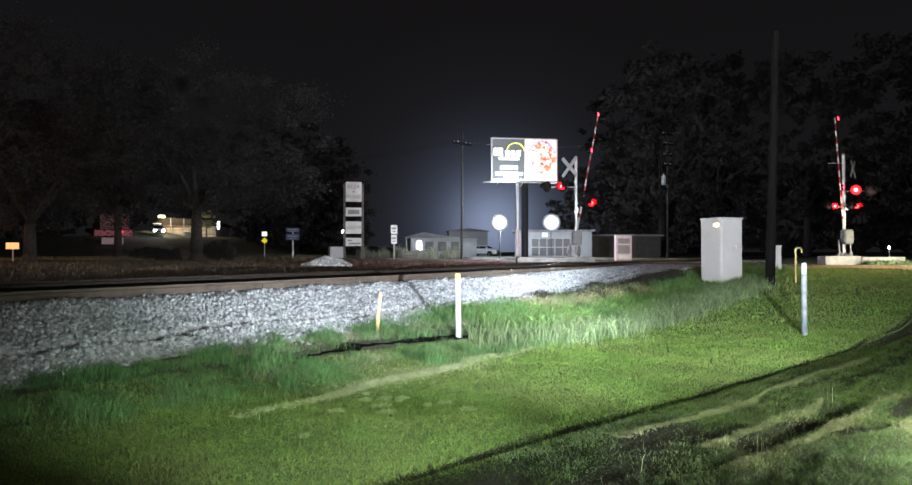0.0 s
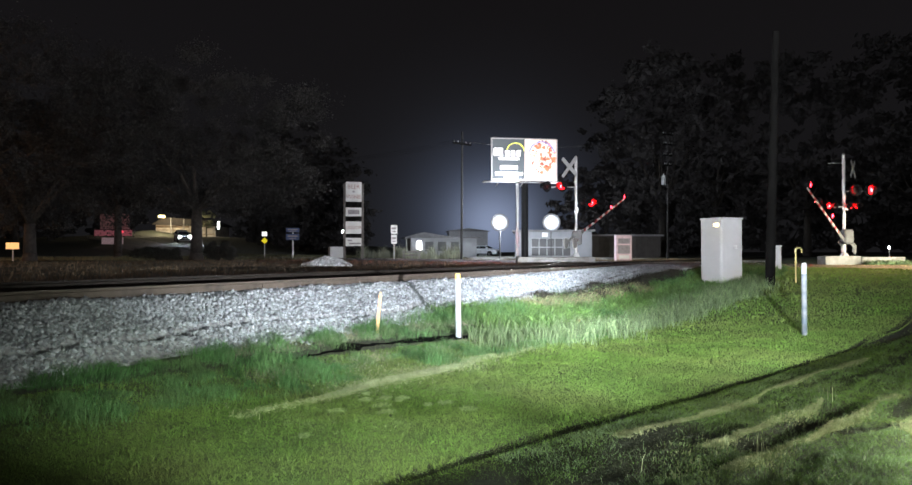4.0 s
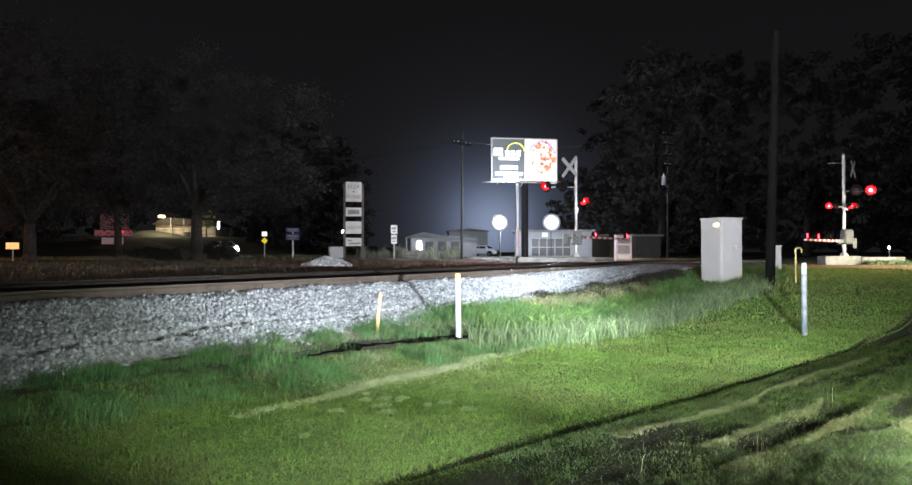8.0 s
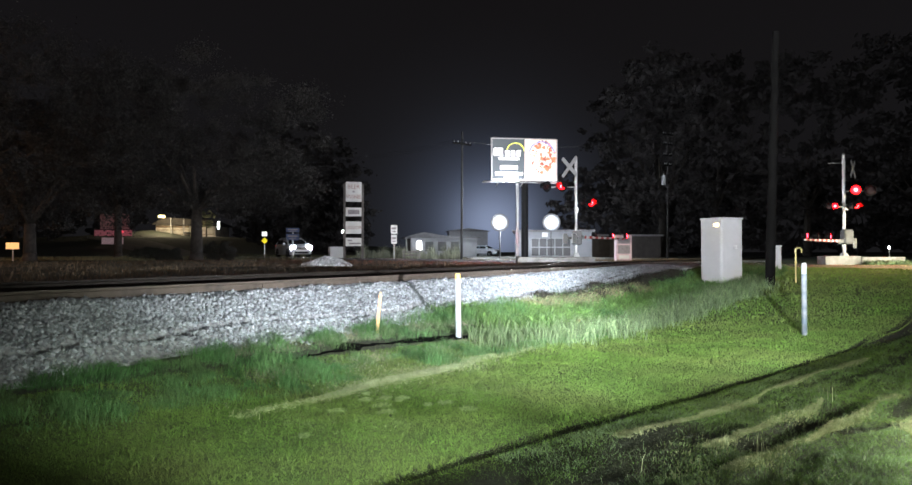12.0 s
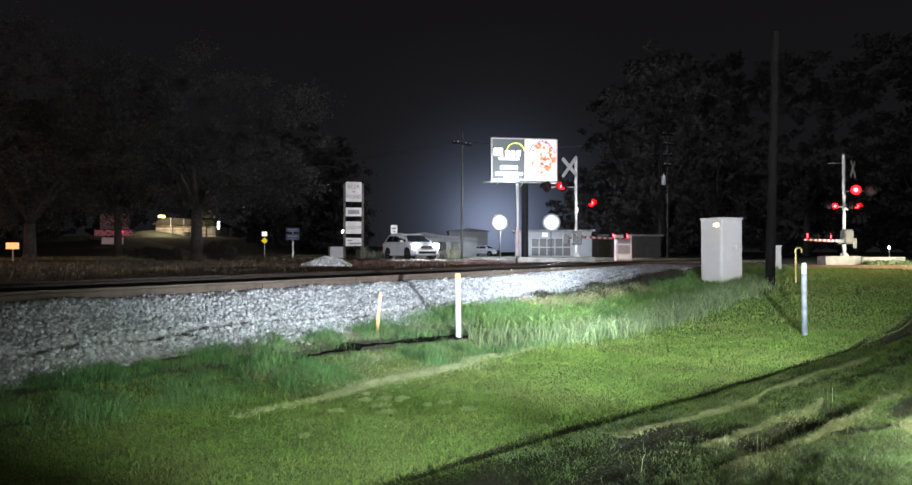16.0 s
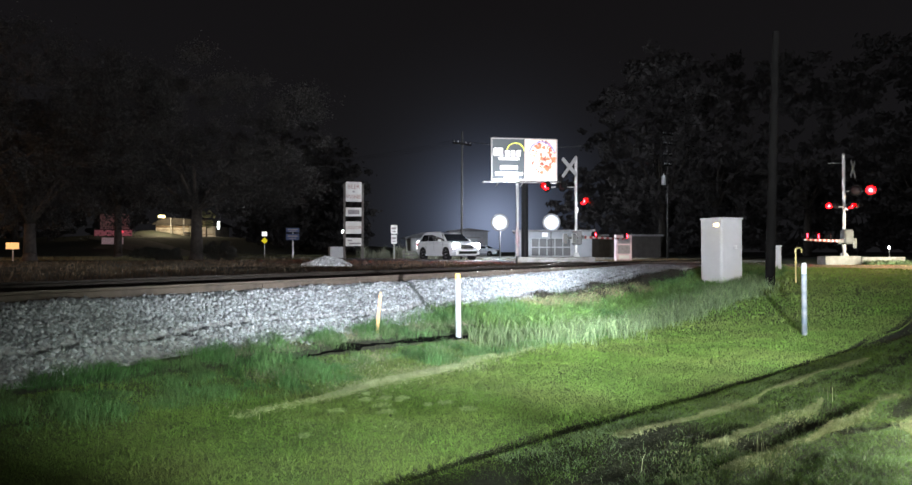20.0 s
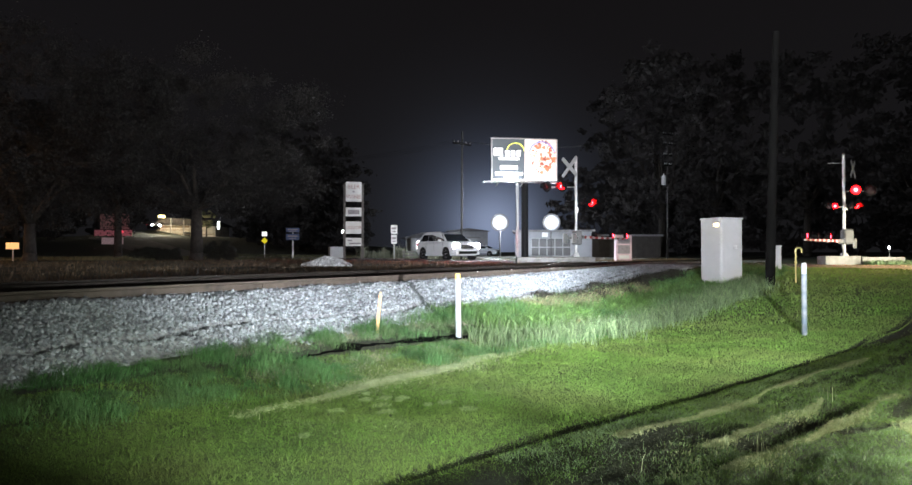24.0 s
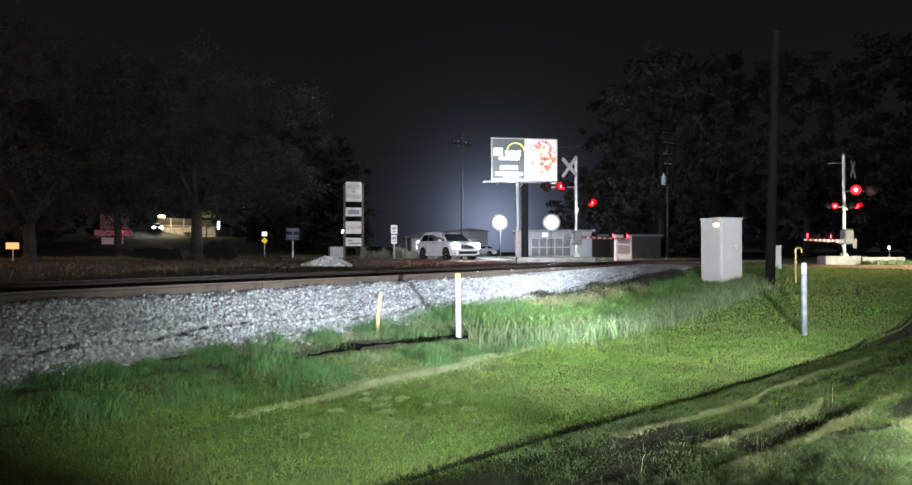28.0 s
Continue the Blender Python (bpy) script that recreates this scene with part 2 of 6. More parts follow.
M = dict(
    soil=mat("soil_and_thatch", (0.031, 0.036, 0.021), 0.95, 0.6, 30.0, bump=1.0, fine=45, dirt=(0.06, 0.066, 0.035), dirt_scale=0.9, dirt_amount=0.6),
    thatch=mat("lawn_thatch", (0.058, 0.090, 0.025), 0.95, 0.4, 12.0, bump=0.8, fine=45, dirt=(0.10, 0.11, 0.042), dirt_scale=0.9, dirt_amount=0.5),
    lawn=mat("mown_grass", (0.119, 0.217, 0.040), 0.75, 0.3, 2.3, island=0.42, dirt=(0.225, 0.24, 0.085), dirt_scale=0.8, dirt_amount=0.45, spec=0.3),
    tall=mat("ditch_grass", (0.077, 0.180, 0.061), 0.7, 0.5, 2.5, island=0.6, dirt=(0.18, 0.22, 0.10), dirt_scale=1.1, dirt_amount=0.4, spec=0.3),
    tuft=mat("pale_tuft_grass", (0.25, 0.33, 0.15), 0.85, 0.3, 3.0, island=0.35),
    machine=mat("weathered_grey_casting", (0.13, 0.13, 0.13), 0.65, 0.25, 7.0, dirt=(0.08, 0.078, 0.072), dirt_scale=3.0, dirt_amount=0.6),
    dry=mat("dry_field_grass", (0.168, 0.126, 0.078), 0.85, 0.4, 1.5, island=0.45),
    bank=mat("bank_grass", (0.15, 0.15, 0.085), 0.85, 0.4, 0.6, island=0.45),
    tussock=mat("tussock_grass", (0.155, 0.225, 0.105), 0.75, 0.35, 2.0, island=0.5),
    weed=mat("pale_weeds", (0.19, 0.20, 0.14), 0.8, 0.3, 2.0, island=0.4),
    tan=mat("tan_dead_grass", (0.19, 0.18, 0.10), 0.8, 0.35, 2.0, island=0.45),
    wisp=mat("fine_dead_grass", (0.25, 0.26, 0.17), 0.85, 0.3, 2.0, island=0.4),
    leafy=mat("leafy_weeds", (0.105, 0.20, 0.05), 0.65, 0.35, 2.0, island=0.45),
    windrow=mat("drying_cuttings", (0.44, 0.49, 0.29), 0.85, 0.25, 2.0, island=0.2),
    brush=mat("dead_brush", (0.022, 0.02, 0.014), 0.85, 0.4, 3.0, island=0.5),
    # near-black colour that stands in for shade in the ditch
    mud=mat("ditch_shade_black", (0.003, 0.003, 0.0027), 1.0, 0.4, 9.0, spec=0.05, bump=0.6, fine=30),
    ballast=mat("ballast_stone", (0.30, 0.325, 0.345), 0.85, 0.3, 6.0, island=0.45, bump=0.3, fine=80),
    ballast_bed=mat("ballast_bed", (0.26, 0.27, 0.28), 0.95, 0.5, 14.0, bump=1.0, fine=30),
    gravel=mat("white_gravel", (0.62, 0.63, 0.64), 0.9, 0.3, 9.0, island=0.35),
    rust=mat("rusty_rail_steel", (0.062, 0.049, 0.039), 0.8, 0.35, 9.0, bump=0.3, fine=90, dirt=(0.09, 0.071, 0.054), dirt_scale=2.0, dirt_amount=0.7),
    # near rail's shadow put into the far rail's and inner ballast's colour
    rail_shade=mat("shaded_rail_steel", (0.020, 0.016, 0.013), 0.7, 0.4, 9.0, spec=0.2, bump=0.3, fine=90),
    ballast_shade=mat("shaded_ballast", (0.035, 0.032, 0.030), 0.9, 0.4, 6.0, island=0.5, spec=0.2),
    railtop=mat("polished_rail_head", (0.36, 0.34, 0.32), 0.25, 0.15, 5.0, metal=1.0),
    tie=mat("weathered_tie_timber", (0.09, 0.07, 0.055), 0.9, 0.4, 5.0, obj=0.3, bump=0.5),
    asphalt=mat("road_asphalt", (0.075, 0.072, 0.07), 0.85, 0.25, 3.0, bump=0.4, fine=120, dirt=(0.15, 0.14, 0.125), dirt_scale=0.7, dirt_amount=0.6),
    panel=mat("crossing_panel_rubber", (0.10, 0.075, 0.06), 0.8, 0.3, 5.0, bump=0.3),
    lot=mat("pale_lot_concrete", (0.30, 0.30, 0.29), 0.85, 0.2, 1.0, bump=0.2),
    line=mat("road_paint", (0.55, 0.53, 0.42), 0.7, 0.3, 6.0),
    concrete=mat("concrete", (0.29, 0.285, 0.27), 0.9, 0.25, 4.0, bump=0.3, dirt=(0.14, 0.135, 0.12), dirt_scale=2.5, dirt_amount=0.7),
    galv=mat("galvanised_steel", (0.55, 0.55, 0.54), 0.45, 0.15, 10.0, metal=0.7),
    alu=mat("aluminium_mast", (0.62, 0.62, 0.61), 0.5, 0.12, 6.0, metal=0.4),
    white=mat("white_painted_metal", (0.41, 0.41, 0.415), 0.55, 0.06, 3.0, dirt=(0.36, 0.345, 0.31), dirt_scale=1.6, dirt_amount=0.5),
    white_plastic=mat("white_marker_plastic", (0.42, 0.45, 0.47), 0.55, 0.15, 12.0, dirt=(0.30, 0.33, 0.34), dirt_scale=9.0, dirt_amount=0.7),
    blue=mat("pale_blue_sleeve", (0.12, 0.16, 0.20), 0.5, 0.35, 9.0, dirt=(0.30, 0.31, 0.31), dirt_scale=6.0, dirt_amount=0.8),
    orange=mat("orange_stake_paint", (0.78, 0.40, 0.17), 0.7, 0.2, 10.0),
    orange_cap=mat("orange_cap", (0.9, 0.48, 0.12), 0.5, 0.1, 10.0),
    bare=mat("bare_wood", (0.5, 0.38, 0.22), 0.8, 0.25, 10.0),
    yellow=mat("yellow_pipe_paint", (0.58, 0.50, 0.20), 0.5, 0.12, 8.0),
    grey=mat("grey_painted_metal", (0.30, 0.31, 0.32), 0.5, 0.1, 5.0),
    black=mat("black_metal", (0.010, 0.010, 0.011), 0.75, 0.2, 8.0, spec=0.15),
    pole=mat("creosoted_pole", (0.006, 0.0058, 0.0056), 0.9, 0.35, 6.0, spec=0.05, bump=0.5, fine=40),
    pole_grey=mat("weathered_pole", (0.026, 0.025, 0.025), 0.9, 0.3, 6.0, bump=0.4, fine=40),
    wire=mat("cable", (0.012, 0.012, 0.012), 0.6, 0.1, 5.0),
    red_off=mat("unlit_red_lens", (0.02, 0.003, 0.004), 0.6, 0.1, 8.0),
    red_on=mat("lit_red_lens", (0.6, 0.02, 0.02), 0.3, 0.05, 8.0, glow=(1.0, 0.00022, 0.0005), strength=190),
    red_hot=mat("lit_red_lens_aimed", (0.6, 0.02, 0.02), 0.3, 0.05, 8.0, glow=(1.0, 0.0004, 0.0007), strength=150),
    red_core=mat("lit_red_bulb", (0.8, 0.4, 0.4), 0.3, 0.05, 8.0, glow=(1.0, 0.16, 0.19), strength=9),
    red_gate=mat("lit_red_gate_lens", (0.6, 0.02, 0.02), 0.3, 0.05, 8.0, glow=(1.0, 0.008, 0.015), strength=65),
    red_small=mat("small_red_lamp", (0.4, 0.02, 0.02), 0.3, 0.05, 8.0, glow=(1.0, 0.06, 0.10), strength=1.6),
    red_paint=mat("red_reflective", (0.42, 0.04, 0.04), 0.4, 0.1, 10.0),
    bark=mat("oak_bark", (0.052, 0.043, 0.037), 0.95, 0.4, 5.0, bump=0.8, fine=14),
    far_bark=mat("far_tree_bark", (0.035, 0.03, 0.025), 0.95, 0.4, 3.0),
    leaf=mat("oak_leaves", (0.036, 0.033, 0.031), 0.8, 0.45, 0.5, island=0.45, spec=0.2),
    pine=mat("far_tree_leaves", (0.046, 0.043, 0.043), 0.85, 0.3, 0.5, island=0.2, spec=0.2),
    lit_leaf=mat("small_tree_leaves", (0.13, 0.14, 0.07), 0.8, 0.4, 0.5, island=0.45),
    bush=mat("bush_leaves", (0.022, 0.023, 0.017), 0.75, 0.35, 1.0, island=0.5),
    suv=mat("white_car_paint", (0.66, 0.67, 0.69), 0.22, 0.03, 2.0, spec=0.6),
    sedan=mat("silver_car_paint", (0.52, 0.55, 0.6), 0.3, 0.05, 2.0, metal=0.2),
    glass=mat("dark_car_glass", (0.012, 0.014, 0.017), 0.06, 0.1, 2.0),
    tyre=mat("tyre_rubber", (0.02, 0.02, 0.02), 0.85, 0.2, 10.0),
    rim=mat("alloy_rim", (0.5, 0.5, 0.52), 0.3, 0.1, 8.0, metal=0.9),
    headlamp=mat("lit_headlamp", (0.9, 0.9, 0.9), 0.2, 0.02, 5.0, glow=(0.80, 0.88, 1.0), strength=420),
    tail=mat("tail_lamp", (0.35, 0.01, 0.01), 0.3, 0.1, 5.0, glow=(1.0, 0.03, 0.05), strength=0.7),
    flood=mat("floodlight_lens", (0.9, 0.9, 0.9), 0.3, 0.02, 5.0, glow=(0.86, 0.90, 1.0), strength=60),
    lamp_warm=mat("warm_lamp_lens", (0.9, 0.8, 0.6), 0.3, 0.02, 5.0, glow=(1.0, 0.76, 0.34), strength=4),
    lamp_white=mat("white_lamp_lens", (0.9, 0.9, 0.9), 0.3, 0.02, 5.0, glow=(0.95, 0.97, 1.0), strength=7),
    sign_lit=mat("lit_sign_white", (0.8, 0.8, 0.8), 0.4, 0.05, 3.0, glow=(1.0, 0.97, 0.96), strength=1.6),
    sign_dim=mat("dim_lit_sign_white", (0.6, 0.6, 0.6), 0.5, 0.15, 3.0, glow=(0.9, 0.88, 0.92), strength=0.22),
    sign_grey=mat("lit_sign_slate", (0.06, 0.07, 0.08), 0.5, 0.1, 3.0, glow=(0.45, 0.52, 0.56), strength=0.13),
    sign_yellow=mat("lit_sign_yellow", (0.8, 0.75, 0.1), 0.5, 0.1, 3.0, glow=(0.85, 0.95, 0.20), strength=1.1),
    sign_food=mat("lit_sign_cream", (0.8, 0.7, 0.65), 0.5, 0.15, 3.0, glow=(1.0, 0.82, 0.78), strength=0.5),
    sign_red=mat("lit_sign_terracotta", (0.7, 0.2, 0.1), 0.5, 0.3, 8.0, glow=(1.0, 0.28, 0.16), strength=0.75),
    sign_brown=mat("lit_sign_brown", (0.35, 0.12, 0.08), 0.5, 0.3, 8.0, glow=(0.7, 0.22, 0.12), strength=0.35),
    sign_blue=mat("lit_sign_blue", (0.2, 0.3, 0.7), 0.5, 0.2, 6.0, glow=(0.20, 0.30, 0.75), strength=0.6),
    sign_orange=mat("lit_sign_orange", (0.8, 0.5, 0.2), 0.5, 0.1, 3.0, glow=(1.0, 0.58, 0.24), strength=0.8),
    sign_pink=mat("lit_sign_rose", (0.6, 0.2, 0.25), 0.5, 0.2, 4.0, glow=(0.75, 0.22, 0.26), strength=0.12),
    sign_rose_dim=mat("dim_lit_sign_rose", (0.4, 0.2, 0.2), 0.5, 0.3, 4.0, glow=(0.6, 0.25, 0.24), strength=0.04),
    sign_pale_rose=mat("pale_rose_sign", (0.5, 0.4, 0.42), 0.5, 0.25, 4.0, glow=(0.85, 0.55, 0.58), strength=0.13),
    board=mat("white_sign_board", (0.75, 0.74, 0.73), 0.6, 0.08, 4.0, dirt=(0.5, 0.48, 0.45), dirt_scale=2.0, dirt_amount=0.5),
    print=mat("faded_sign_print", (0.28, 0.25, 0.27), 0.7, 0.2, 10.0),
    # blue and yellow sheets are no lamps; emission puts in their brightness
    blue_sign=mat("blue_sign_sheet", (0.05, 0.075, 0.17), 0.5, 0.3, 9.0, glow=(0.25, 0.32, 0.55), strength=0.02),
    yellow_sign=mat("yellow_warning_sheet", (0.8, 0.65, 0.03), 0.4, 0.05, 5.0, glow=(1.0, 0.8, 0.02), strength=0.45),
    # pink tint and slight glow stand in for the red signal light
    pink=mat("signal_pink_panel", (0.55, 0.42, 0.45), 0.6, 0.15, 5.0, glow=(0.9, 0.62, 0.68), strength=0.12),
    wall=mat("pale_wall_paint", (0.24, 0.25, 0.27), 0.8, 0.1, 1.5),
    house_wall=mat("pale_siding", (0.33, 0.34, 0.36), 0.8, 0.1, 1.5),
    fascia=mat("brown_fascia", (0.16, 0.115, 0.07), 0.8, 0.3, 2.0),
    post_brown=mat("brown_steel_post", (0.11, 0.095, 0.09), 0.7, 0.25, 5.0),
    print_warm=mat("faded_rose_print", (0.42, 0.24, 0.22), 0.7, 0.2, 10.0),
    straw=mat("cut_straw", (0.351, 0.377, 0.202), 0.85, 0.25, 2.0, island=0.35),
    cream=mat("cream_wall", (0.44, 0.40, 0.33), 0.8, 0.4, 1.0),
    metal_wall=mat("corrugated_wall", (0.05, 0.045, 0.043), 0.75, 0.2, 2.0),
    roof=mat("grey_shingle_roof", (0.17, 0.17, 0.18), 0.85, 0.25, 4.0),
    window=mat("dark_window_glass", (0.015, 0.017, 0.02), 0.45, 0.1, 2.0),
    timber=mat("grey_fence_timber", (0.2, 0.19, 0.175), 0.85, 0.25, 8.0, obj=0.15),
)


# ---- mesh helpers ----
def mesh_of(name, bm, material, smooth=False):
    me = bpy.data.meshes.new(name)
    bmesh.ops.recalc_face_normals(bm, faces=bm.faces)
    bm.to_mesh(me)
    bm.free()
    for mt in (material if isinstance(material, (list, tuple)) else [material]):
        me.materials.append(mt)
    if smooth:
        me.shade_smooth()
    return me


def part(name, bm, material, parent=None, label="", m=None, smooth=False):
    ob = new(name, mesh_of(name, bm, material, smooth))
    if parent:
        ob.parent = parent
    if m is not None:
        ob.matrix_local = m
    return tagged(ob, label)


def base(name, m, label, category, group="", kind=""):
    ob = new(name)
    ob.matrix_world = m
    return tagged(ob, label, category, group, kind)


def box(bm, c, s, rot=None, bevel=0.0, mi=0, taper=None):
    r = bmesh.ops.create_cube(bm, size=1)
    vs = r["verts"]
    if taper:
        for v in vs:
            if v.co.z > 0:
                v.co.x *= taper[0]
                v.co.y *= taper[1]
    bmesh.ops.scale(bm, vec=s, verts=vs)
    faces = set(f for v in vs for f in v.link_faces)
    for f in faces:
        f.material_index = mi
    if bevel:
        es = list(set(e for v in vs for e in v.link_edges))
        r2 = bmesh.ops.bevel(bm, geom=es, offset=bevel, segments=2, affect="EDGES", profile=0.6)
        vs = list(set(v for f in r2["faces"] for v in f.verts) | set(v for v in vs if v.is_valid))
    mt = Matrix.Translation(c) @ (rot.to_4x4() if rot else Matrix())
    bmesh.ops.transform(bm, matrix=mt, verts=vs)
    return bm


def tube(bm, p0, p1, r0, r1=None, seg=12, caps=True):
    p0, p1 = Vector(p0), Vector(p1)
    r1 = r0 if r1 is None else r1
    d = p1 - p0
    r = bmesh.ops.create_cone(bm, cap_ends=caps, segments=seg, radius1=r0, radius2=r1, depth=d.length)
    q = d.to_track_quat("Z", "Y").to_matrix().to_4x4()
    bmesh.ops.transform(bm, matrix=Matrix.Translation((p0 + p1) / 2) @ q, verts=r["verts"])
    return bm


def B():
    return bmesh.new()


def bx(c, s, rot=None, bevel=0.0, taper=None):
    return box(B(), c, s, rot, bevel, 0, taper)


def tb(p0, p1, r0, r1=None, seg=12):
    return tube(B(), p0, p1, r0, r1, seg)


def prism(outline, y0, y1, bm=None):
    """Extrude an (x, z) outline from y0 to y1."""
    bm = bm or B()
    a = [bm.verts.new((x, y0, z)) for x, z in outline]
    b = [bm.verts.new((x, y1, z)) for x, z in outline]
    bm.faces.new(a)
    bm.faces.new(b[::-1])
    for i in range(len(a)):
        j = (i + 1) % len(a)
        bm.faces.new((a[i], b[i], b[j], a[j]))
    return bm


def soup(name, verts, faces_idx, material, smooth=False):
    """Mesh object from numpy arrays: verts (n,3), faces (m,k) with k corners each."""
    me = bpy.data.meshes.new(name)
    verts = np.asarray(verts, dtype=np.float32)
    faces_idx = np.asarray(faces_idx, dtype=np.int32)
    m_, k = faces_idx.shape
    me.vertices.add(len(verts))
    me.vertices.foreach_set("co", verts.ravel())
    me.loops.add(m_ * k)
    me.loops.foreach_set("vertex_index", faces_idx.ravel())
    me.polygons.add(m_)
    me.polygons.foreach_set("loop_start", np.arange(0, m_ * k, k, dtype=np.int32))
    me.polygons.foreach_set("loop_total", np.full(m_, k, dtype=np.int32))
    me.update(calc_edges=True)
    me.validate()
    me.materials.append(material)
    if smooth:
        me.shade_smooth()
    return new(name, me)


rng = np.random.default_rng(7)

# ---- plan ----
P0 = np.array((-5.2, 7.7))            # a point of the near rail
TD = np.array((0.559, 0.829))         # along the track, away from the camera
TN = np.array((0.829, -0.559))        # off the near rail, towards the camera
C0 = np.array((10.3, 28.0))           # a point of the road's centre line
RD = np.array((0.62, -0.785))         # along the road, towards the camera
RN = np.array((-0.785, -0.62))        # off the centre line, towards the camera
HALF = 3.3
RAIL = 1.04
CANT = 0.05         # the far rail lies a little higher on the curve


def smooth01(a, b, x):
    t = np.clip((x - a) / (b - a), 0, 1)
    return t * t * (3 - 2 * t)


def track_sd(x, y):
    return (x - P0[0]) * TD[0] + (y - P0[1]) * TD[1], (x - P0[0]) * TN[0] + (y - P0[1]) * TN[1]


def on_track(s, d, z=0.0):
    p = P0 + TD * s + TN * d
    return Vector((p[0], p[1], z))


def on_road(u, r, z=0.0):
    p = C0 + RD * u + RN * r
    return Vector((p[0], p[1], z))


def lumps(x, y, f, seed):
    return (np.sin(x * f + 1.3 * seed + 1.7 * np.sin(y * f * 0.7 + seed)) + np.sin(y * f * 1.13 + 2.1 * seed + 1.4 * np.sin(x * f * 0.9 - seed))) * 0.5


def hill(x, y):
    knoll = 1.6 * np.exp(-((x + 60.5) / 4.5) ** 2 - ((y - 131.0) / 5.0) ** 2)
    return 3.5 * smooth01(75, 130, y) * smooth01(-15, -45, x) + knoll


def ground_z(x, y):
    """Height of the ground; works on arrays."""
    s, d = track_sd(x, y)
    r = (x - C0[0]) * RN[0] + (y - C0[1]) * RN[1] - HALF
    a = 1.0 - smooth01(0.0, 12.0, r)
    zf = 0.30 + 0.012 * np.clip(s, 0, 25)
    b = np.where(d > 1.3, zf * (1 - smooth01(1.3, 3.3, d)), zf + (0.9 - zf) * smooth01(1.3, 0.0, d))
    z = 1 - (1 - np.clip(a, 0, 1)) * (1 - np.clip(b, 0, 1))
    z = np.where(d < -3.0, 0.95, z) + hill(x, y)
    # shallow swale and hummocks of the lawn
    near = smooth01(1.5, 3.5, d) * (1 - smooth01(25, 60, np.hypot(x, y)))
    z = z + near * (0.025 * lumps(x, y, 1.1, 1) + 0.012 * lumps(x, y, 3.3, 2))
    # the drive's edge and its wheel ruts
    m = -0.676 * x + 0.737 * y + 0.05 * lumps(x, y, 1.7, 5)
    k = 0.737 * x + 0.676 * y
    for at, deep, wide in ((3.55, -0.08, 0.05), (3.08, 0.022, 0.06), (2.95, -0.018, 0.06), (2.54, 0.025, 0.06), (2.10, 0.035, 0.06), (1.90, -0.028, 0.08), (1.68, 0.02, 0.07), (1.15, -0.03, 0.08), (0.80, 0.03, 0.08), (0.60, -0.03, 0.08), (0.25, 0.02, 0.07), (0.05, -0.03, 0.07)):
        wob = 0.02 * lumps(x, y, 1.3, at * 3)
        z = z + deep * np.exp(-((m + wob - at) / wide) ** 2) * smooth01(-1.0, 2.0, k) * (0.7 + 0.6 * lumps(x, y, 2.3, at))
    # the deep rut of one wheel
    z = z - 0.06 * np.exp(-((m - 2.30) / 0.12) ** 4) * smooth01(4.9, 5.4, k) * smooth01(7.6, 7.1, k) * (0.8 + 0.4 * lumps(x, y, 4.0, 2))
    z = z + (m < 3.3) * smooth01(3.3, 2.8, m) * (0.012 * lumps(x, y, 6.0, 3) + 0.010 * lumps(x, y, 14.0, 4))
    # the roadbed lies under the road
    inside = np.abs(r + HALF) < HALF + 0.15
    z = np.where(inside, np.minimum(z, 0.97 + hill(x, y)), z)
    return z


def drive_bare(m, k):
    """How bare and dark the drive's worn ground is, 0 to 1."""
    w = 0.05 * np.sin(k * 2.1) + 0.03 * np.sin(k * 5.3 + m)
    rut = np.exp(-((m + w - 2.30) / (0.06 + 0.11 * np.clip(1 - ((k - 6.2) / 1.3) ** 2, 0, 1))) ** 4) * smooth01(4.9, 5.3, k) * smooth01(7.6, 7.1, k)
    near = smooth01(4.5, 3.3, k)
    patch = np.exp(-((m + w - 2.76 - 0.15 * near) / (0.34 + 0.2 * near)) ** 4) * smooth01(5.8, 5.2, k) * (0.86 + 0.3 * lumps(m * 2.5, k, 3.0, 3))
    side = np.exp(-((m + w - 1.90 + 0.42 * (k - 6.4)) / 0.075) ** 4) * smooth01(5.9, 6.2, k) * smooth01(7.1, 6.8, k)
    side = side + np.exp(-((m + w - 1.88) / 0.10) ** 4) * smooth01(6.9, 7.3, k) * smooth01(9.4, 8.6, k)
    far = np.exp(-((m + w - 2.72) / 0.13) ** 4) * smooth01(7.8, 9.0, k) * 0.8 + np.exp(-((m + w - 3.35) / 0.2) ** 4) * smooth01(11.2, 12.4, k)
    return np.clip(rut * (0.8 + 0.25 * lumps(m, k, 6.0, 2)) + patch + side + far, 0, 1)


def gz(x, y):
    return float(ground_z(np.array(x, float), np.array(y, float)))


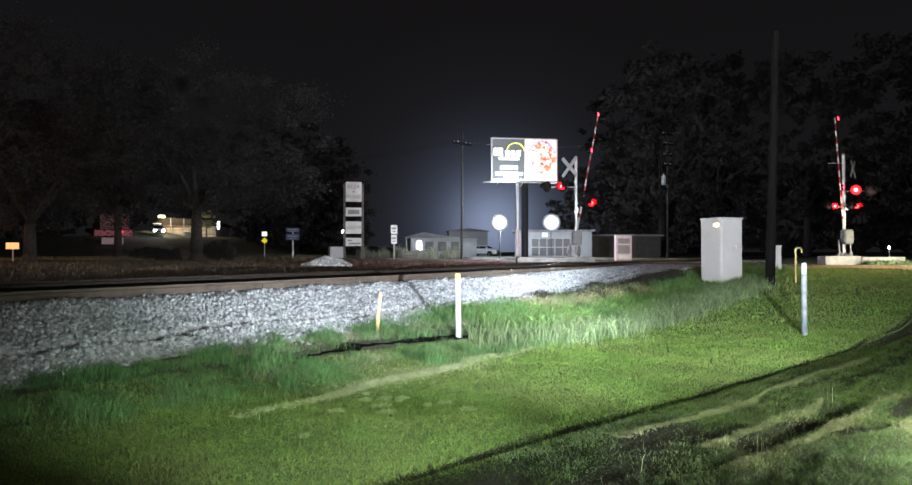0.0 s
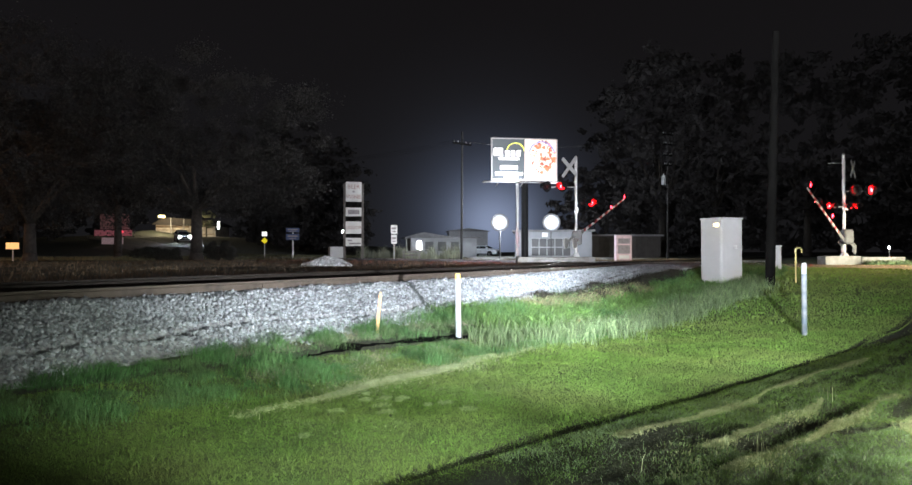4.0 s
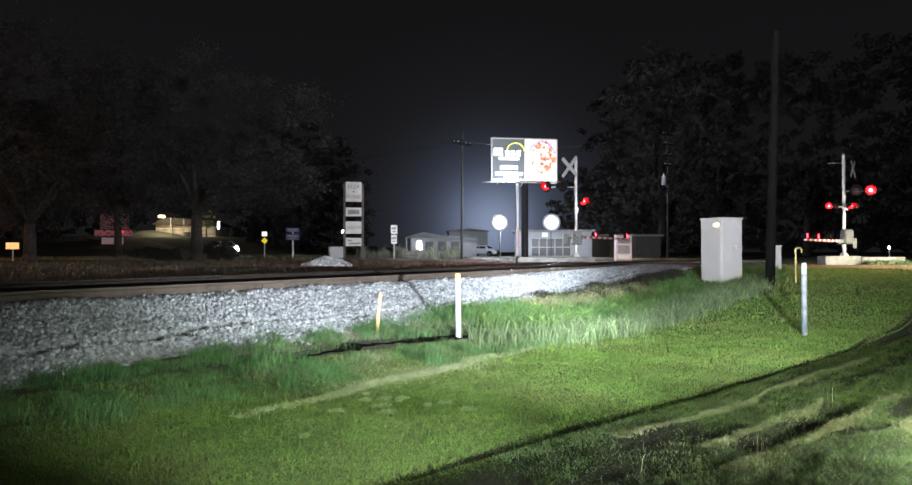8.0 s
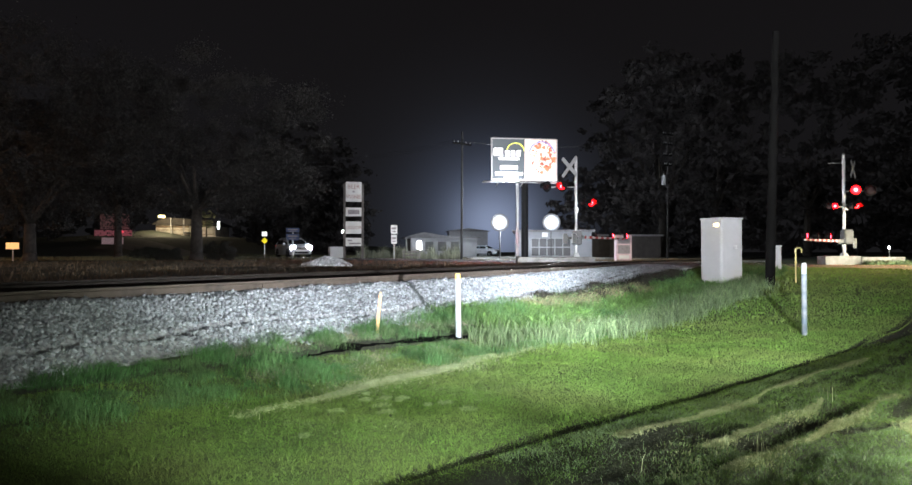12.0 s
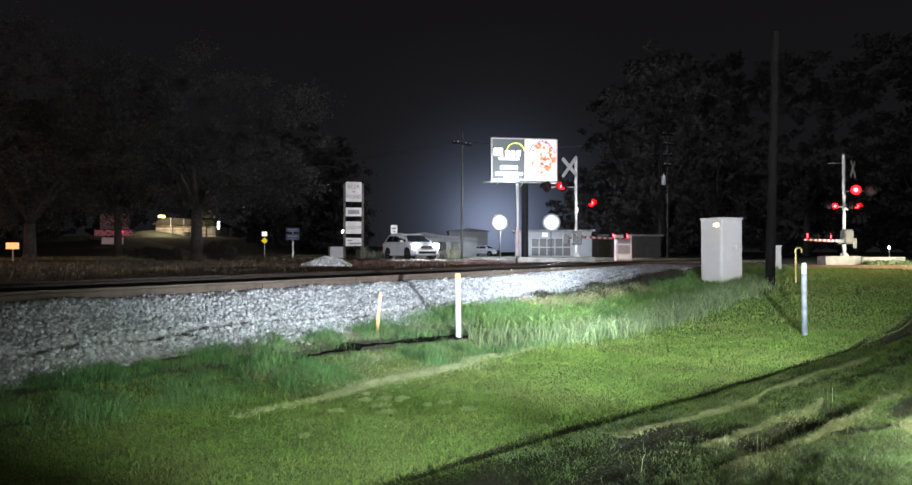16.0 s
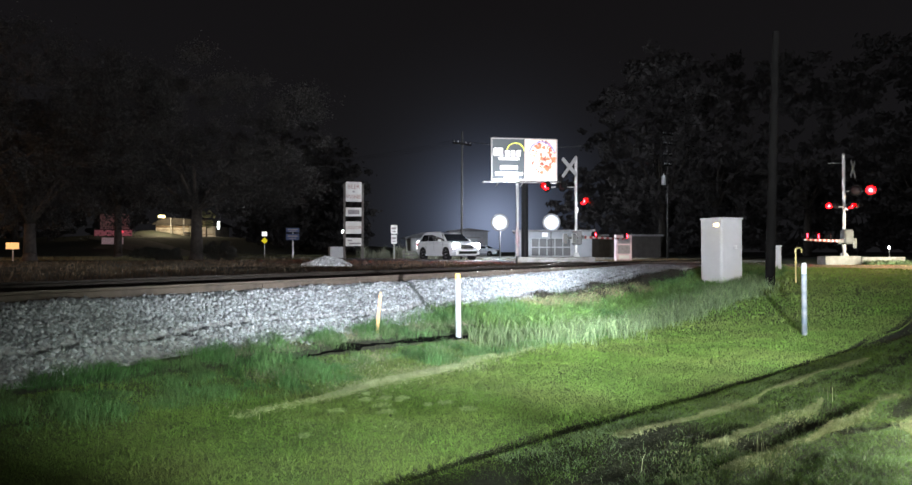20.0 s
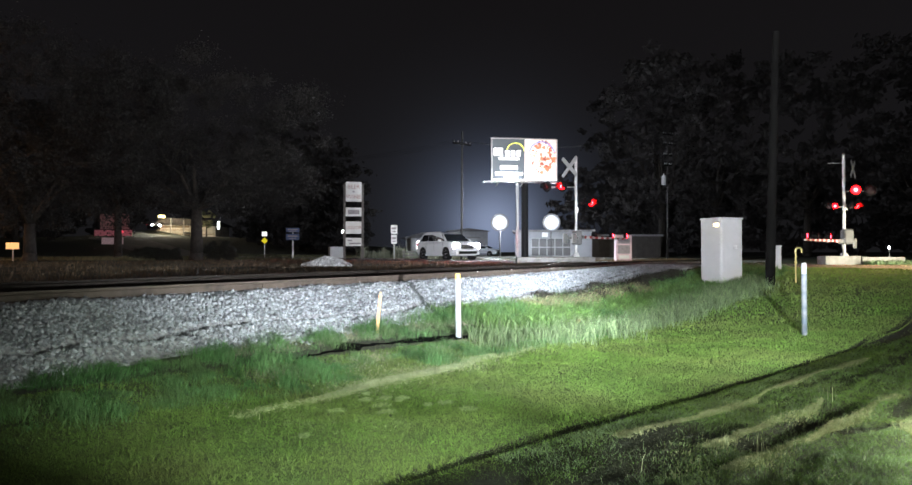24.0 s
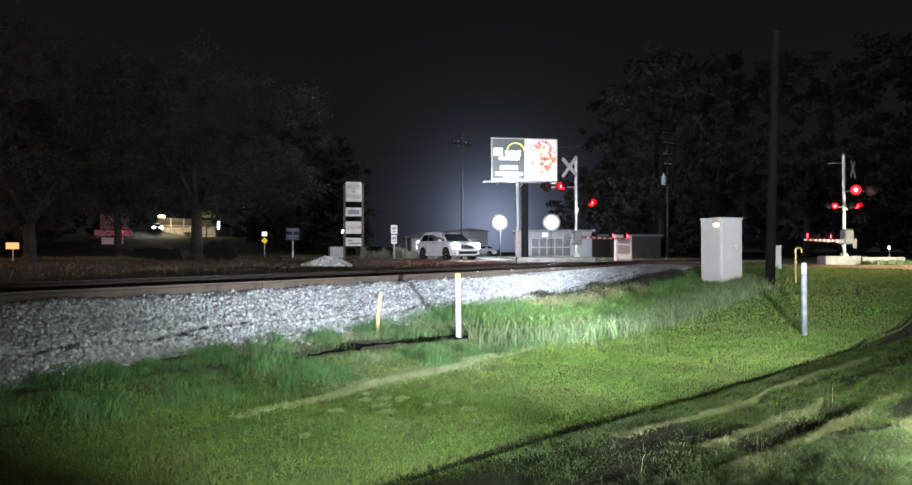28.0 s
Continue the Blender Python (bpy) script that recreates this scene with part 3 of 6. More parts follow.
# ---- ground, road, track ----
def build_ground():
    def axis(lo, hi, step, far_lo, far_hi):
        core = np.arange(lo, hi, step)
        up = hi + np.cumsum(step * 1.16 ** np.arange(1, 60))
        dn = lo - np.cumsum(step * 1.16 ** np.arange(1, 60))
        up, dn = up[up < far_hi], dn[dn > far_lo]
        return np.concatenate((dn[::-1], core, up))
    xs, ys = axis(-7.0, 13.0, 0.10, -900, 900), axis(2.5, 21.0, 0.10, -300, 1500)
    X, Y = np.meshgrid(xs, ys)
    Z = ground_z(X, Y)
    v = np.stack((X, Y, Z), -1).reshape(-1, 3)
    w = len(xs)
    i = np.arange(len(ys) - 1)[:, None] * w + np.arange(w - 1)[None, :]
    i = i.ravel()
    ob = soup("ground", v, np.stack((i, i + 1, i + w + 1, i + w), -1), M["soil"], True)
    # thatch under the mown lawn
    ob.data.materials.append(M["thatch"])
    c = v[np.stack((i, i + 1, i + w + 1, i + w), -1)].mean(1)
    s, d = track_sd(c[:, 0], c[:, 1])
    m = -0.676 * c[:, 0] + 0.737 * c[:, 1]
    ob.data.polygons.foreach_set("material_index", ((m > 3.65) & (d > 2.6)).astype(np.int32))
    tagged(ob, "uneven grassy ground sloping up to the railway and road", "ground", kind="structure")


build_ground()


def build_road():
    us = np.concatenate((np.arange(-140, -30, 2.0), np.arange(-30, 40, 0.5)))
    rs = np.linspace(-HALF, HALF, 9)
    U, R = np.meshgrid(us, rs, indexing="ij")
    X = C0[0] + RD[0] * U + RN[0] * R
    Y = C0[1] + RD[1] * U + RN[1] * R
    Z = 1.03 - 0.004 * R ** 2 + hill(X, Y)
    v = np.stack((X, Y, Z), -1).reshape(-1, 3)
    w = len(rs)
    i = (np.arange(len(us) - 1)[:, None] * w + np.arange(w - 1)[None, :]).ravel()
    ob = soup("road", v, np.stack((i, i + 1, i + w + 1, i + w), -1), M["asphalt"], True)
    tagged(ob, "two-lane worn grey asphalt road over the railway", "road", kind="structure")
    # painted edge lines and centre line
    for r, w2 in ((-HALF + 0.25, 0.06), (HALF - 0.25, 0.06), (0.12, 0.05), (-0.12, 0.05)):
        bm = B()
        prev = None
        for u in np.arange(-60, 30, 1.0):
            row = []
            for e in (-w2, w2):
                p = on_road(u, r + e)
                row.append(bm.verts.new((p.x, p.y, 1.036 - 0.004 * r * r + float(hill(np.array(p.x), np.array(p.y))))))
            if prev:
                bm.faces.new((prev[0], prev[1], row[1], row[0]))
            prev = row
        part("road_line", bm, M["line"], ob)


build_road()


def rail_mesh(length):
    prof = [(-0.065, 0), (0.065, 0), (0.065, 0.012), (0.012, 0.03), (0.010, 0.125), (0.034, 0.14), (0.036, 0.168), (-0.036, 0.168), (-0.034, 0.14), (-0.010, 0.125), (-0.012, 0.03), (-0.065, 0.012)]
    bm = prism(prof, 0, length)
    box(bm, (0, length / 2, 0.1695), (0.052, length, 0.003), mi=1)
    return bm


def build_track():
    rot = math.degrees(math.atan2(TD[1], TD[0])) - 90
    tr = base("railway_track", pose(P0[0], P0[1], 0, 0, 0, rot), "single railway track of rusty rails on timber ties", "railway track", kind="structure")
    for d in (0.0, -1.505):
        part("rail", rail_mesh(170), [M["rust"] if d == 0 else M["rail_shade"], M["railtop"]], tr, "rusty steel rail with polished head" if d == 0 else "steel rail darkened for the near rail's shadow, with polished head", m=pose(d, -18, RAIL - 0.171 + CANT * (d < -1)))
    # bolted joint bars and spike plates on the near rail
    plate = mesh_of("tie_plate", bx((0, 0, 0), (0.36, 0.19, 0.02)), M["rust"])
    tie = mesh_of("tie", bx((0, 0, 0), (2.35, 0.23, 0.17), bevel=0.012), M["tie"])
    for i in range(96):
        y = -9 + i * 0.5 + random.uniform(-0.02, 0.02)
        t = new("tie", tie)
        t.parent = tr
        t.matrix_local = pose(-0.75 + random.uniform(-0.04, 0.04), y, RAIL - 0.171 - 0.095 + CANT / 2, 0, 1.5, random.uniform(-1, 1))
        for d in (0.0, -1.505):
            p = new("tie_plate", plate)
            p.parent = tr
            p.matrix_local = pose(d, y, RAIL - 0.171 - 0.004 + CANT * (d < -1))
    for y in (4.2, 16.0):
        part("joint_bar", bx((0, 0, 0), (0.02, 0.9, 0.09), bevel=0.006), M["rust"], tr, m=pose(0.022, y, RAIL - 0.09))
    # crossing panels between and beside the rails
    for d, w in ((-0.75, 1.28), (0.42, 0.62), (-1.93, 0.62)):
        for k in range(4):
            s = 21.9 + k * 2.1
            part("crossing_panel", bx((0, 0, 0), (w, 2.06, 0.16), bevel=0.01), M["panel"], tr, m=pose(d, s + 1.05 - 0.3 * d, RAIL - 0.09))
    return tr


track = build_track()


def trough_d(s):
    """Line of the washed-out step along the shoulder's foot."""
    return np.interp(s, (-2.0, 0.1, 2.2, 4.4, 6.4, 8.6, 11.4, 13.0), (1.38, 1.25, 1.15, 1.31, 1.20, 1.30, 1.17, 1.28)) + 0.025 * lumps(s, s * 0.4, 4.0, 2) + 0.012 * lumps(s, s * 0.7, 13.0, 5)


def trough_cut(s):
    """How deep the step is washed out, stretch by stretch, 0 to 1."""
    return np.clip(0.75 + 0.7 * lumps(s, s * 0.3, 1.9, 7) + 0.3 * lumps(s, s, 9.0, 3), 0.12, 1.0)


def ballast_z(s, d):
    foot = 0.30 + 0.012 * np.clip(s, 0, 25)
    top = np.where((d > 0.13) | (d < -1.65), RAIL - 0.168, RAIL - 0.2)
    z_near = top - np.clip(d - 0.42, 0, 9) * 0.46
    z_far = top - np.clip(-2.0 - d, 0, 9) * 0.46
    # a trough and a low berm run along the shoulder's foot
    z = np.minimum(z_near, z_far)
    ed = d - trough_d(s)
    return z - 0.22 * trough_cut(s) * np.exp(-(ed / 0.06) ** 4) + 0.045 * np.exp(-((ed - 0.16) / 0.08) ** 2)


def build_ballast():
    ss = np.arange(-16, 70, 0.2)
    ds = np.concatenate((np.arange(-3.4, 0.8, 0.14), np.arange(0.8, 1.7, 0.03), np.arange(1.7, 2.4, 0.1)))
    S, D = np.meshgrid(ss, ds, indexing="ij")
    Z = ballast_z(S, D) + 0.02 * lumps(S, D, 5.0, 4) + 0.03 * lumps(S, D, 1.5, 6)
    Z = np.where((D > -1.5) & (D < 0), Z - 0.03, Z)
    X = P0[0] + TD[0] * S + TN[0] * D
    Y = P0[1] + TD[1] * S + TN[1] * D
    v = np.stack((X, Y, Z), -1).reshape(-1, 3)
    w = len(ds)
    i = (np.arange(len(ss) - 1)[:, None] * w + np.arange(w - 1)[None, :]).ravel()
    ob = soup("ballast_bed", v, np.stack((i, i + 1, i + w + 1, i + w), -1), M["ballast_bed"], True)
    tagged(ob, "sloping bed of crushed grey ballast under the track", "ballast", kind="structure")


build_ballast()

OCT_V = np.array([(1, 0, 0), (-1, 0, 0), (0, 1, 0), (0, -1, 0), (0, 0, 1), (0, 0, -1)], float)
OCT_F = np.array([(0, 2, 4), (2, 1, 4), (1, 3, 4), (3, 0, 4), (2, 0, 5), (1, 2, 5), (3, 1, 5), (0, 3, 5)])


def stones(name, centres, sizes, material, label, category="gravel"):
    """Loose angular stones, each a jittered octahedron."""
    n = len(centres)
    v = OCT_V[None] * (0.75 + 0.55 * rng.random((n, 6, 1))) + rng.normal(0, 0.22, (n, 6, 3))
    sc = sizes[:, None] * (0.6 + 0.7 * rng.random((n, 3)))
    v = v * sc[:, None, :]
    a = rng.random(n) * 6.28
    t = rng.normal(0, 0.5, n)
    ca, sa, ct, st = np.cos(a), np.sin(a), np.cos(t), np.sin(t)
    y1, z1 = v[..., 1] * ct[:, None] - v[..., 2] * st[:, None], v[..., 1] * st[:, None] + v[..., 2] * ct[:, None]
    x2, y2 = v[..., 0] * ca[:, None] - y1 * sa[:, None], v[..., 0] * sa[:, None] + y1 * ca[:, None]
    v = np.stack((x2, y2, z1), -1) + centres[:, None, :]
    f = (np.arange(n)[:, None, None] * 6 + OCT_F[None]).reshape(-1, 3)
    return tagged(soup(name, v.reshape(-1, 3), f, material), label, category, kind="stuff")


def scatter_ballast():
    n = 108000
    s = -6 + 42 * rng.random(n) ** 1.25
    d = 0.10 + (1.95 + 0.10 * np.clip(s - 9.5, 0, 10)) * rng.random(n)
    foot = 1.62 + 0.11 * np.clip(s - 9.5, 0, 10) + 0.22 * lumps(s, s * 0.3, 1.3, 3) - 0.012 * s
    keep = (d < foot + rng.normal(0, 0.1, n)) & (np.abs(d - trough_d(s)) > 0.085 * trough_cut(s) + 0.010 * rng.normal(0, 1, n))
    s, d = s[keep], d[keep]
    x, y = P0[0] + TD[0] * s + TN[0] * d, P0[1] + TD[1] * s + TN[1] * d
    z = np.maximum(ballast_z(s, d) + 0.02 * lumps(s, d, 5.0, 4) + 0.03 * lumps(s, d, 1.5, 6), ground_z(x, y)) + rng.random(len(s)) * 0.02
    stones("ballast_stones", np.stack((x, y, z), -1), 0.0145 + 0.022 * rng.random(len(s)) ** 2.4, M["ballast"], "crushed pale grey ballast stones on the track shoulder", "ballast")
    # between the rails and beyond
    n = 9000
    s = -6 + 40 * rng.random(n)
    d = -2.6 + 2.5 * rng.random(n)
    x, y = P0[0] + TD[0] * s + TN[0] * d, P0[1] + TD[1] * s + TN[1] * d
    z = ballast_z(s, d) + 0.0 + rng.random(n) * 0.02
    # dark colour stands in for the near rail's shadow
    stones("ballast_stones", np.stack((x, y, z), -1), 0.025 + 0.025 * rng.random(n), M["ballast_shade"], "ballast stones between the rails, darkened for the near rail's shadow", "ballast")


scatter_ballast()


def gravel_pile(x, y, rx, ry, h):
    n = 2600
    a, q = rng.random(n) * 6.28, np.sqrt(rng.random(n))
    px, py = x + rx * q * np.cos(a), y + ry * q * np.sin(a)
    z = gz(x, y) + 0.06 + h * (1 - q ** 1.3) * (0.8 + 0.2 * np.cos(3 * a)) + 0.01
    stones("gravel_pile", np.stack((px, py, z), -1), 0.03 + 0.03 * rng.random(n), M["gravel"], "low heap of white crushed gravel beside the track", "gravel pile")


gravel_pile(-4.55, 23.8, 0.86, 0.6, 0.33)


# ---- grass ----
def blades(name, x, y, h, w, lean, material, label, segs=2, z0=None):
    n = len(x)
    z = ground_z(x, y) if z0 is None else z0
    a = rng.random(n) * 6.28
    lx, ly = np.cos(a) * lean * h, np.sin(a) * lean * h
    b = rng.random(n) * 3.14
    wx, wy = np.cos(b) * w, np.sin(b) * w
    base_ = np.stack((x, y, z - 0.01), -1)
    W = np.stack((wx, wy, np.zeros(n)), -1)
    if segs == 1:
        v = np.stack((base_ - W, base_ + W, base_ + np.stack((lx, ly, h), -1)), 1)
        f = (np.arange(n)[:, None] * 3 + np.arange(3)[None]).reshape(-1, 3)
    else:
        mid = base_ + np.stack((lx * 0.3, ly * 0.3, h * 0.6), -1)
        tip = base_ + np.stack((lx, ly, h * (1 - 0.3 * lean)), -1)
        v = np.stack((base_ - W, base_ + W, mid - W * 0.75, mid + W * 0.75, tip), 1)
        f = np.arange(n)[:, None, None] * 5 + np.array([(0, 1, 3), (0, 3, 2), (2, 3, 4)])[None]
        f = f.reshape(-1, 3)
    return tagged(soup(name, v.reshape(-1, 3), f, material), label, "grass", kind="stuff")


def wedge(n, y0, y1, power=1.0):
    """Points spread over the ground between two depths, inside the lens's angle and a little more."""
    y = y0 + (y1 - y0) * rng.random(n) ** power
    x = (rng.random(n) * 2 - 1) * (y * 0.72 + 0.6)
    return x, y


def road_off(x, y):
    return (x - C0[0]) * RN[0] + (y - C0[1]) * RN[1] - HALF


def build_grass():
    for y0, y1, n, h, w in ((3.4, 6.0, 250000, 0.028, 0.0022), (6.0, 9.0, 290000, 0.031, 0.0030), (9.0, 13.0, 220000, 0.036, 0.0064), (13.0, 22.0, 175000, 0.045, 0.012)):
        x, y = wedge(n, y0, y1)
        s, d = track_sd(x, y)
        bare = lumps(x, y, 2.3, 9) + 0.5 * lumps(x, y, 7.0, 8)
        m = -0.676 * x + 0.737 * y
        kk = 0.737 * x + 0.676 * y
        thin = np.where(m < 3.45, 0.85 * (1 - 0.985 * drive_bare(m, kk)), 0.92) - 0.25 * np.clip(bare - 0.4, 0, 1)
        thin = np.where(np.abs(m - 3.52) < 0.05, 0.15, thin)
        ok = (d > 2.9 + 0.12 * np.clip(s, 0, 12) - 0.9) & (road_off(x, y) > 0.25) & (rng.random(n) < thin)
        x, y, m = x[ok], y[ok], m[ok]
        k = len(x)
        hh = h * (0.5 + 0.8 * rng.random(k))
        blades("lawn_grass", x, y, hh, w * (0.7 + 0.6 * rng.random(k)), 0.2 + 0.7 * rng.random(k), M["lawn"], "short mown green lawn grass", 1)
    # tall ditch grass between ballast and lawn
    n = 230000
    s = -4 + 27 * rng.random(n) ** 1.2
    wide = 1.5 + 0.2 * np.clip(s, 0, 10)
    q = rng.random(n)
    d = 1.60 - 0.02 * np.clip(s, 0, 10) + 0.15 * np.clip(s - 9.5, 0, 9) + wide * q * 0.86 + rng.normal(0, 0.10, n)
    x, y = P0[0] + TD[0] * s + TN[0] * d, P0[1] + TD[1] * s + TN[1] * d
    clump = 0.42 + 0.45 * lumps(x, y, 2.0, 11) + 0.5 * lumps(x, y, 5.0, 12) + 0.45 * lumps(x, y, 12.0, 13)
    ok = (rng.random(n) < np.clip(0.3 + 0.9 * clump, 0.08, 1)) & (road_off(x, y) > 0.3)
    ok &= rng.random(n) < smooth01(-0.02, 0.18, q) + 0.15
    x, y, s, q, clump = x[ok], y[ok], s[ok], q[ok], clump[ok]
    _s, dd = track_sd(x, y)
    gully = np.exp(-((dd - 2.31 - 0.155 * np.clip(_s - 3.75, 0, 9)) / (0.15 + 0.05 * (_s > 4.2))) ** 4) * ((_s > 2.3) & (_s < 5.9))
    ok = rng.random(len(x)) > 0.93 * gully
    dd = dd[ok]
    x, y, s, q, clump = x[ok], y[ok], s[ok], q[ok], clump[ok]
    k = len(x)
    hh = (0.045 + 0.20 * np.clip(clump, 0, 1.4)) * (0.5 + 0.8 * rng.random(k)) * np.where(q > 0.9, 0.6, 1)
    front = (dd > 2.25 + 0.13 * (_s[ok] - 2.6)) & (dd < 3.0 + 0.13 * (_s[ok] - 2.6)) & (_s[ok] > 2.3) & (_s[ok] < 5.7)
    hh = np.where(front, hh * np.where(_s[ok] > 3.0, 0.55, 0.8), hh) * (0.45 + 0.4 * smooth01(0.2, 2.4, s))
    blades("ditch_grass", x, y, hh, 0.0013 + 0.0025 * rng.random(k) ** 1.6, 0.2 + 0.8 * rng.random(k), M["tall"], "tall unmown green grass in the ditch beside the track", 2)
    # coarse pale tussocks along the ditch's edge
    n = 11000
    cs = 5.6 + 10.4 * rng.random(170)
    cd = 2.80 + 0.30 * (cs - 5) - 0.008 * (cs - 5) ** 2 + rng.normal(0, 0.26, 170)
    j = rng.integers(0, 170, n)
    s, d = cs[j] + rng.normal(0, 0.22, n), cd[j] + rng.normal(0, 0.22, n)
    x, y = P0[0] + TD[0] * s + TN[0] * d, P0[1] + TD[1] * s + TN[1] * d
    blades("grass_tussocks", x, y, 0.10 + 0.27 * rng.random(n) ** 1.3, 0.0035 + 0.007 * rng.random(n) ** 2, 0.3 + 0.7 * rng.random(n), M["tussock"], "coarse pale grass tussocks at the ditch's edge", 2)
    # dark brush along the ballast's foot towards the crossing
    n = 9000
    cs = 10.5 + 7.5 * rng.random(46)
    cd = 1.62 + 0.125 * (cs - 9.5) + rng.normal(0, 0.16, 46)
    j = rng.integers(0, 46, n)
    s, d = cs[j] + rng.normal(0, 0.17, n), cd[j] + rng.normal(0, 0.12, n)
    x, y = P0[0] + TD[0] * s + TN[0] * d, P0[1] + TD[1] * s + TN[1] * d
    blades("dark_brush", x, y, 0.08 + 0.16 * rng.random(n), 0.006 + 0.007 * rng.random(n), 0.4 + 0.7 * rng.random(n), M["brush"], "low dark dead brush between ballast and grass", 2)
    # leafy bright weeds towards the crossing
    n = 17000
    cs = 6.5 + 10.5 * rng.random(210)
    cd = 2.2 + 0.19 * (cs - 7) + rng.normal(0, 0.48, 210)
    j = rng.integers(0, 210, n)
    s, d = cs[j] + rng.normal(0, 0.13, n), cd[j] + rng.normal(0, 0.13, n)
    x, y = P0[0] + TD[0] * s + TN[0] * d, P0[1] + TD[1] * s + TN[1] * d
    blades("leafy_weeds", x, y, 0.08 + 0.20 * rng.random(n), 0.005 + 0.011 * rng.random(n) ** 2, 0.5 + 1.0 * rng.random(n), M["leafy"], "bright green leafy weeds in the ditch", 2)
    # tan dry brush in front of it
    n = 5000
    cs = 9.0 + 5.5 * rng.random(40)
    cd = 1.95 + 0.13 * (cs - 9.5) + rng.normal(0, 0.14, 40)
    j = rng.integers(0, 40, n)
    s, d = cs[j] + rng.normal(0, 0.2, n), cd[j] + rng.normal(0, 0.1, n)
    x, y = P0[0] + TD[0] * s + TN[0] * d, P0[1] + TD[1] * s + TN[1] * d
    blades("tan_brush", x, y, 0.10 + 0.2 * rng.random(n), 0.003 + 0.003 * rng.random(n), 0.4 + 0.8 * rng.random(n), M["tan"], "wispy tan dead grass at the ballast's foot", 2)
    # fine tan wisps hanging over the ballast's foot and the dark strip
    n = 9000
    cs = 1.6 + 5.2 * rng.random(70)
    cd = 1.85 + 0.05 * (cs - 2) + rng.normal(0, 0.10, 70) + np.where(rng.random(70) < 0.35, 0.75, 0.0)
    j = rng.integers(0, 70, n)
    s, d = cs[j] + rng.normal(0, 0.16, n), cd[j] + rng.normal(0, 0.08, n)
    ok = np.abs(d - 2.27 - 0.155 * np.clip(s - 3.75, 0, 9)) > 0.16
    s, d = s[ok], d[ok]
    n = len(s)
    x, y = P0[0] + TD[0] * s + TN[0] * d, P0[1] + TD[1] * s + TN[1] * d
    blades("tan_wisps", x, y, 0.03 + 0.10 * rng.random(n), 0.0010 + 0.0012 * rng.random(n), 0.6 + 1.0 * rng.random(n), M["wisp"], "fine pale tan dead grass along the ballast's foot", 2)
    # pale windrow of cut grass along the lawn's edge
    n = 70000
    s = 0.5 + 7 * rng.random(n) ** 1.3
    d = 3.55 + 0.02 * s + rng.normal(0, 0.075, n) + 0.05 * lumps(s, s, 1.6, 2)
    wide = rng.random(n) < 0.35
    d = np.where(wide, d + rng.normal(0, 0.3, n), d)
    x, y = P0[0] + TD[0] * s + TN[0] * d, P0[1] + TD[1] * s + TN[1] * d
    ok = rng.random(n) < (np.where(wide, 0.3, 0.75) + 0.5 * lumps(x, y, 2.1, 21)) * smooth01(0.4, 1.9, s + rng.normal(0, 0.2, n)) * smooth01(6.6, 4.2, s + rng.normal(0, 0.3, n))
    x, y = x[ok], y[ok]
    k = len(x)
    blades("cut_grass", x, y, 0.02 + 0.03 * rng.random(k), 0.0015 + 0.002 * rng.random(k), 0.6 + 0.9 * rng.random(k), M["windrow"], "pale strip of dried cut grass at the lawn's edge", 2)
    # dried clippings strewn below it
    n = 9000
    s, d = 0.2 + 3.2 * rng.random(n), 3.6 + 1.5 * rng.random(n) ** 1.5
    x, y = P0[0] + TD[0] * s + TN[0] * d, P0[1] + TD[1] * s + TN[1] * d
    ok = rng.random(n) < 0.15 + 0.9 * lumps(x, y, 3.1, 24) + 0.5 * lumps(x, y, 9.0, 25)
    x, y = x[ok], y[ok]
    k = len(x)
    blades("clippings", x, y, 0.022 + 0.02 * rng.random(k), 0.0012 + 0.0012 * rng.random(k), 0.8 + 1.0 * rng.random(k), M["tuft"], "dried pale clippings strewn over the mown lawn", 2)
    # small pale tufts left on the mown lawn
    c = np.array([(P0[0] + TD[0] * a + TN[0] * b, P0[1] + TD[1] * a + TN[1] * b) for a, b in ((1.89, 3.86), (1.85, 4.16), (1.60, 4.32), (1.84, 4.34), (1.95, 4.30), (1.41, 4.54), (1.79, 4.74), (1.95, 4.83), (1.86, 5.16), (0.38, 4.53), (1.70, 4.02), (1.2, 4.1))])
    n = 3400
    j = rng.integers(0, len(c), n)
    a, q = rng.random(n) * 6.28, 0.065 * np.sqrt(rng.random(n)) * (0.6 + 0.5 * (j % 3))
    x, y = c[j, 0] + q * np.cos(a), c[j, 1] + q * np.sin(a)
    blades("pale_tufts", x, y, 0.035 + 0.035 * rng.random(n) - 0.25 * q, 0.0014 + 0.0016 * rng.random(n), 0.4 + 0.9 * rng.random(n), M["tuft"], "small pale tufts of coarse weed on the mown lawn", 2)
    # dry grass and stalks between the ruts of the drive
    n = 110000
    m, kk = 0.9 + 2.5 * rng.random(n), 3.5 + 9.5 * rng.random(n) ** 1.3
    x, y = -0.676 * m + 0.737 * kk, 0.737 * m + 0.676 * kk
    tuft = 0.5 + 0.5 * lumps(x, y, 9.0, 31) + 0.3 * lumps(x, y, 23.0, 33)
    ok = rng.random(n) < (0.2 + tuft) * (1 - 0.985 * drive_bare(m, kk))
    x, y, m, kk = x[ok], y[ok], m[ok], kk[ok]
    k = len(x)
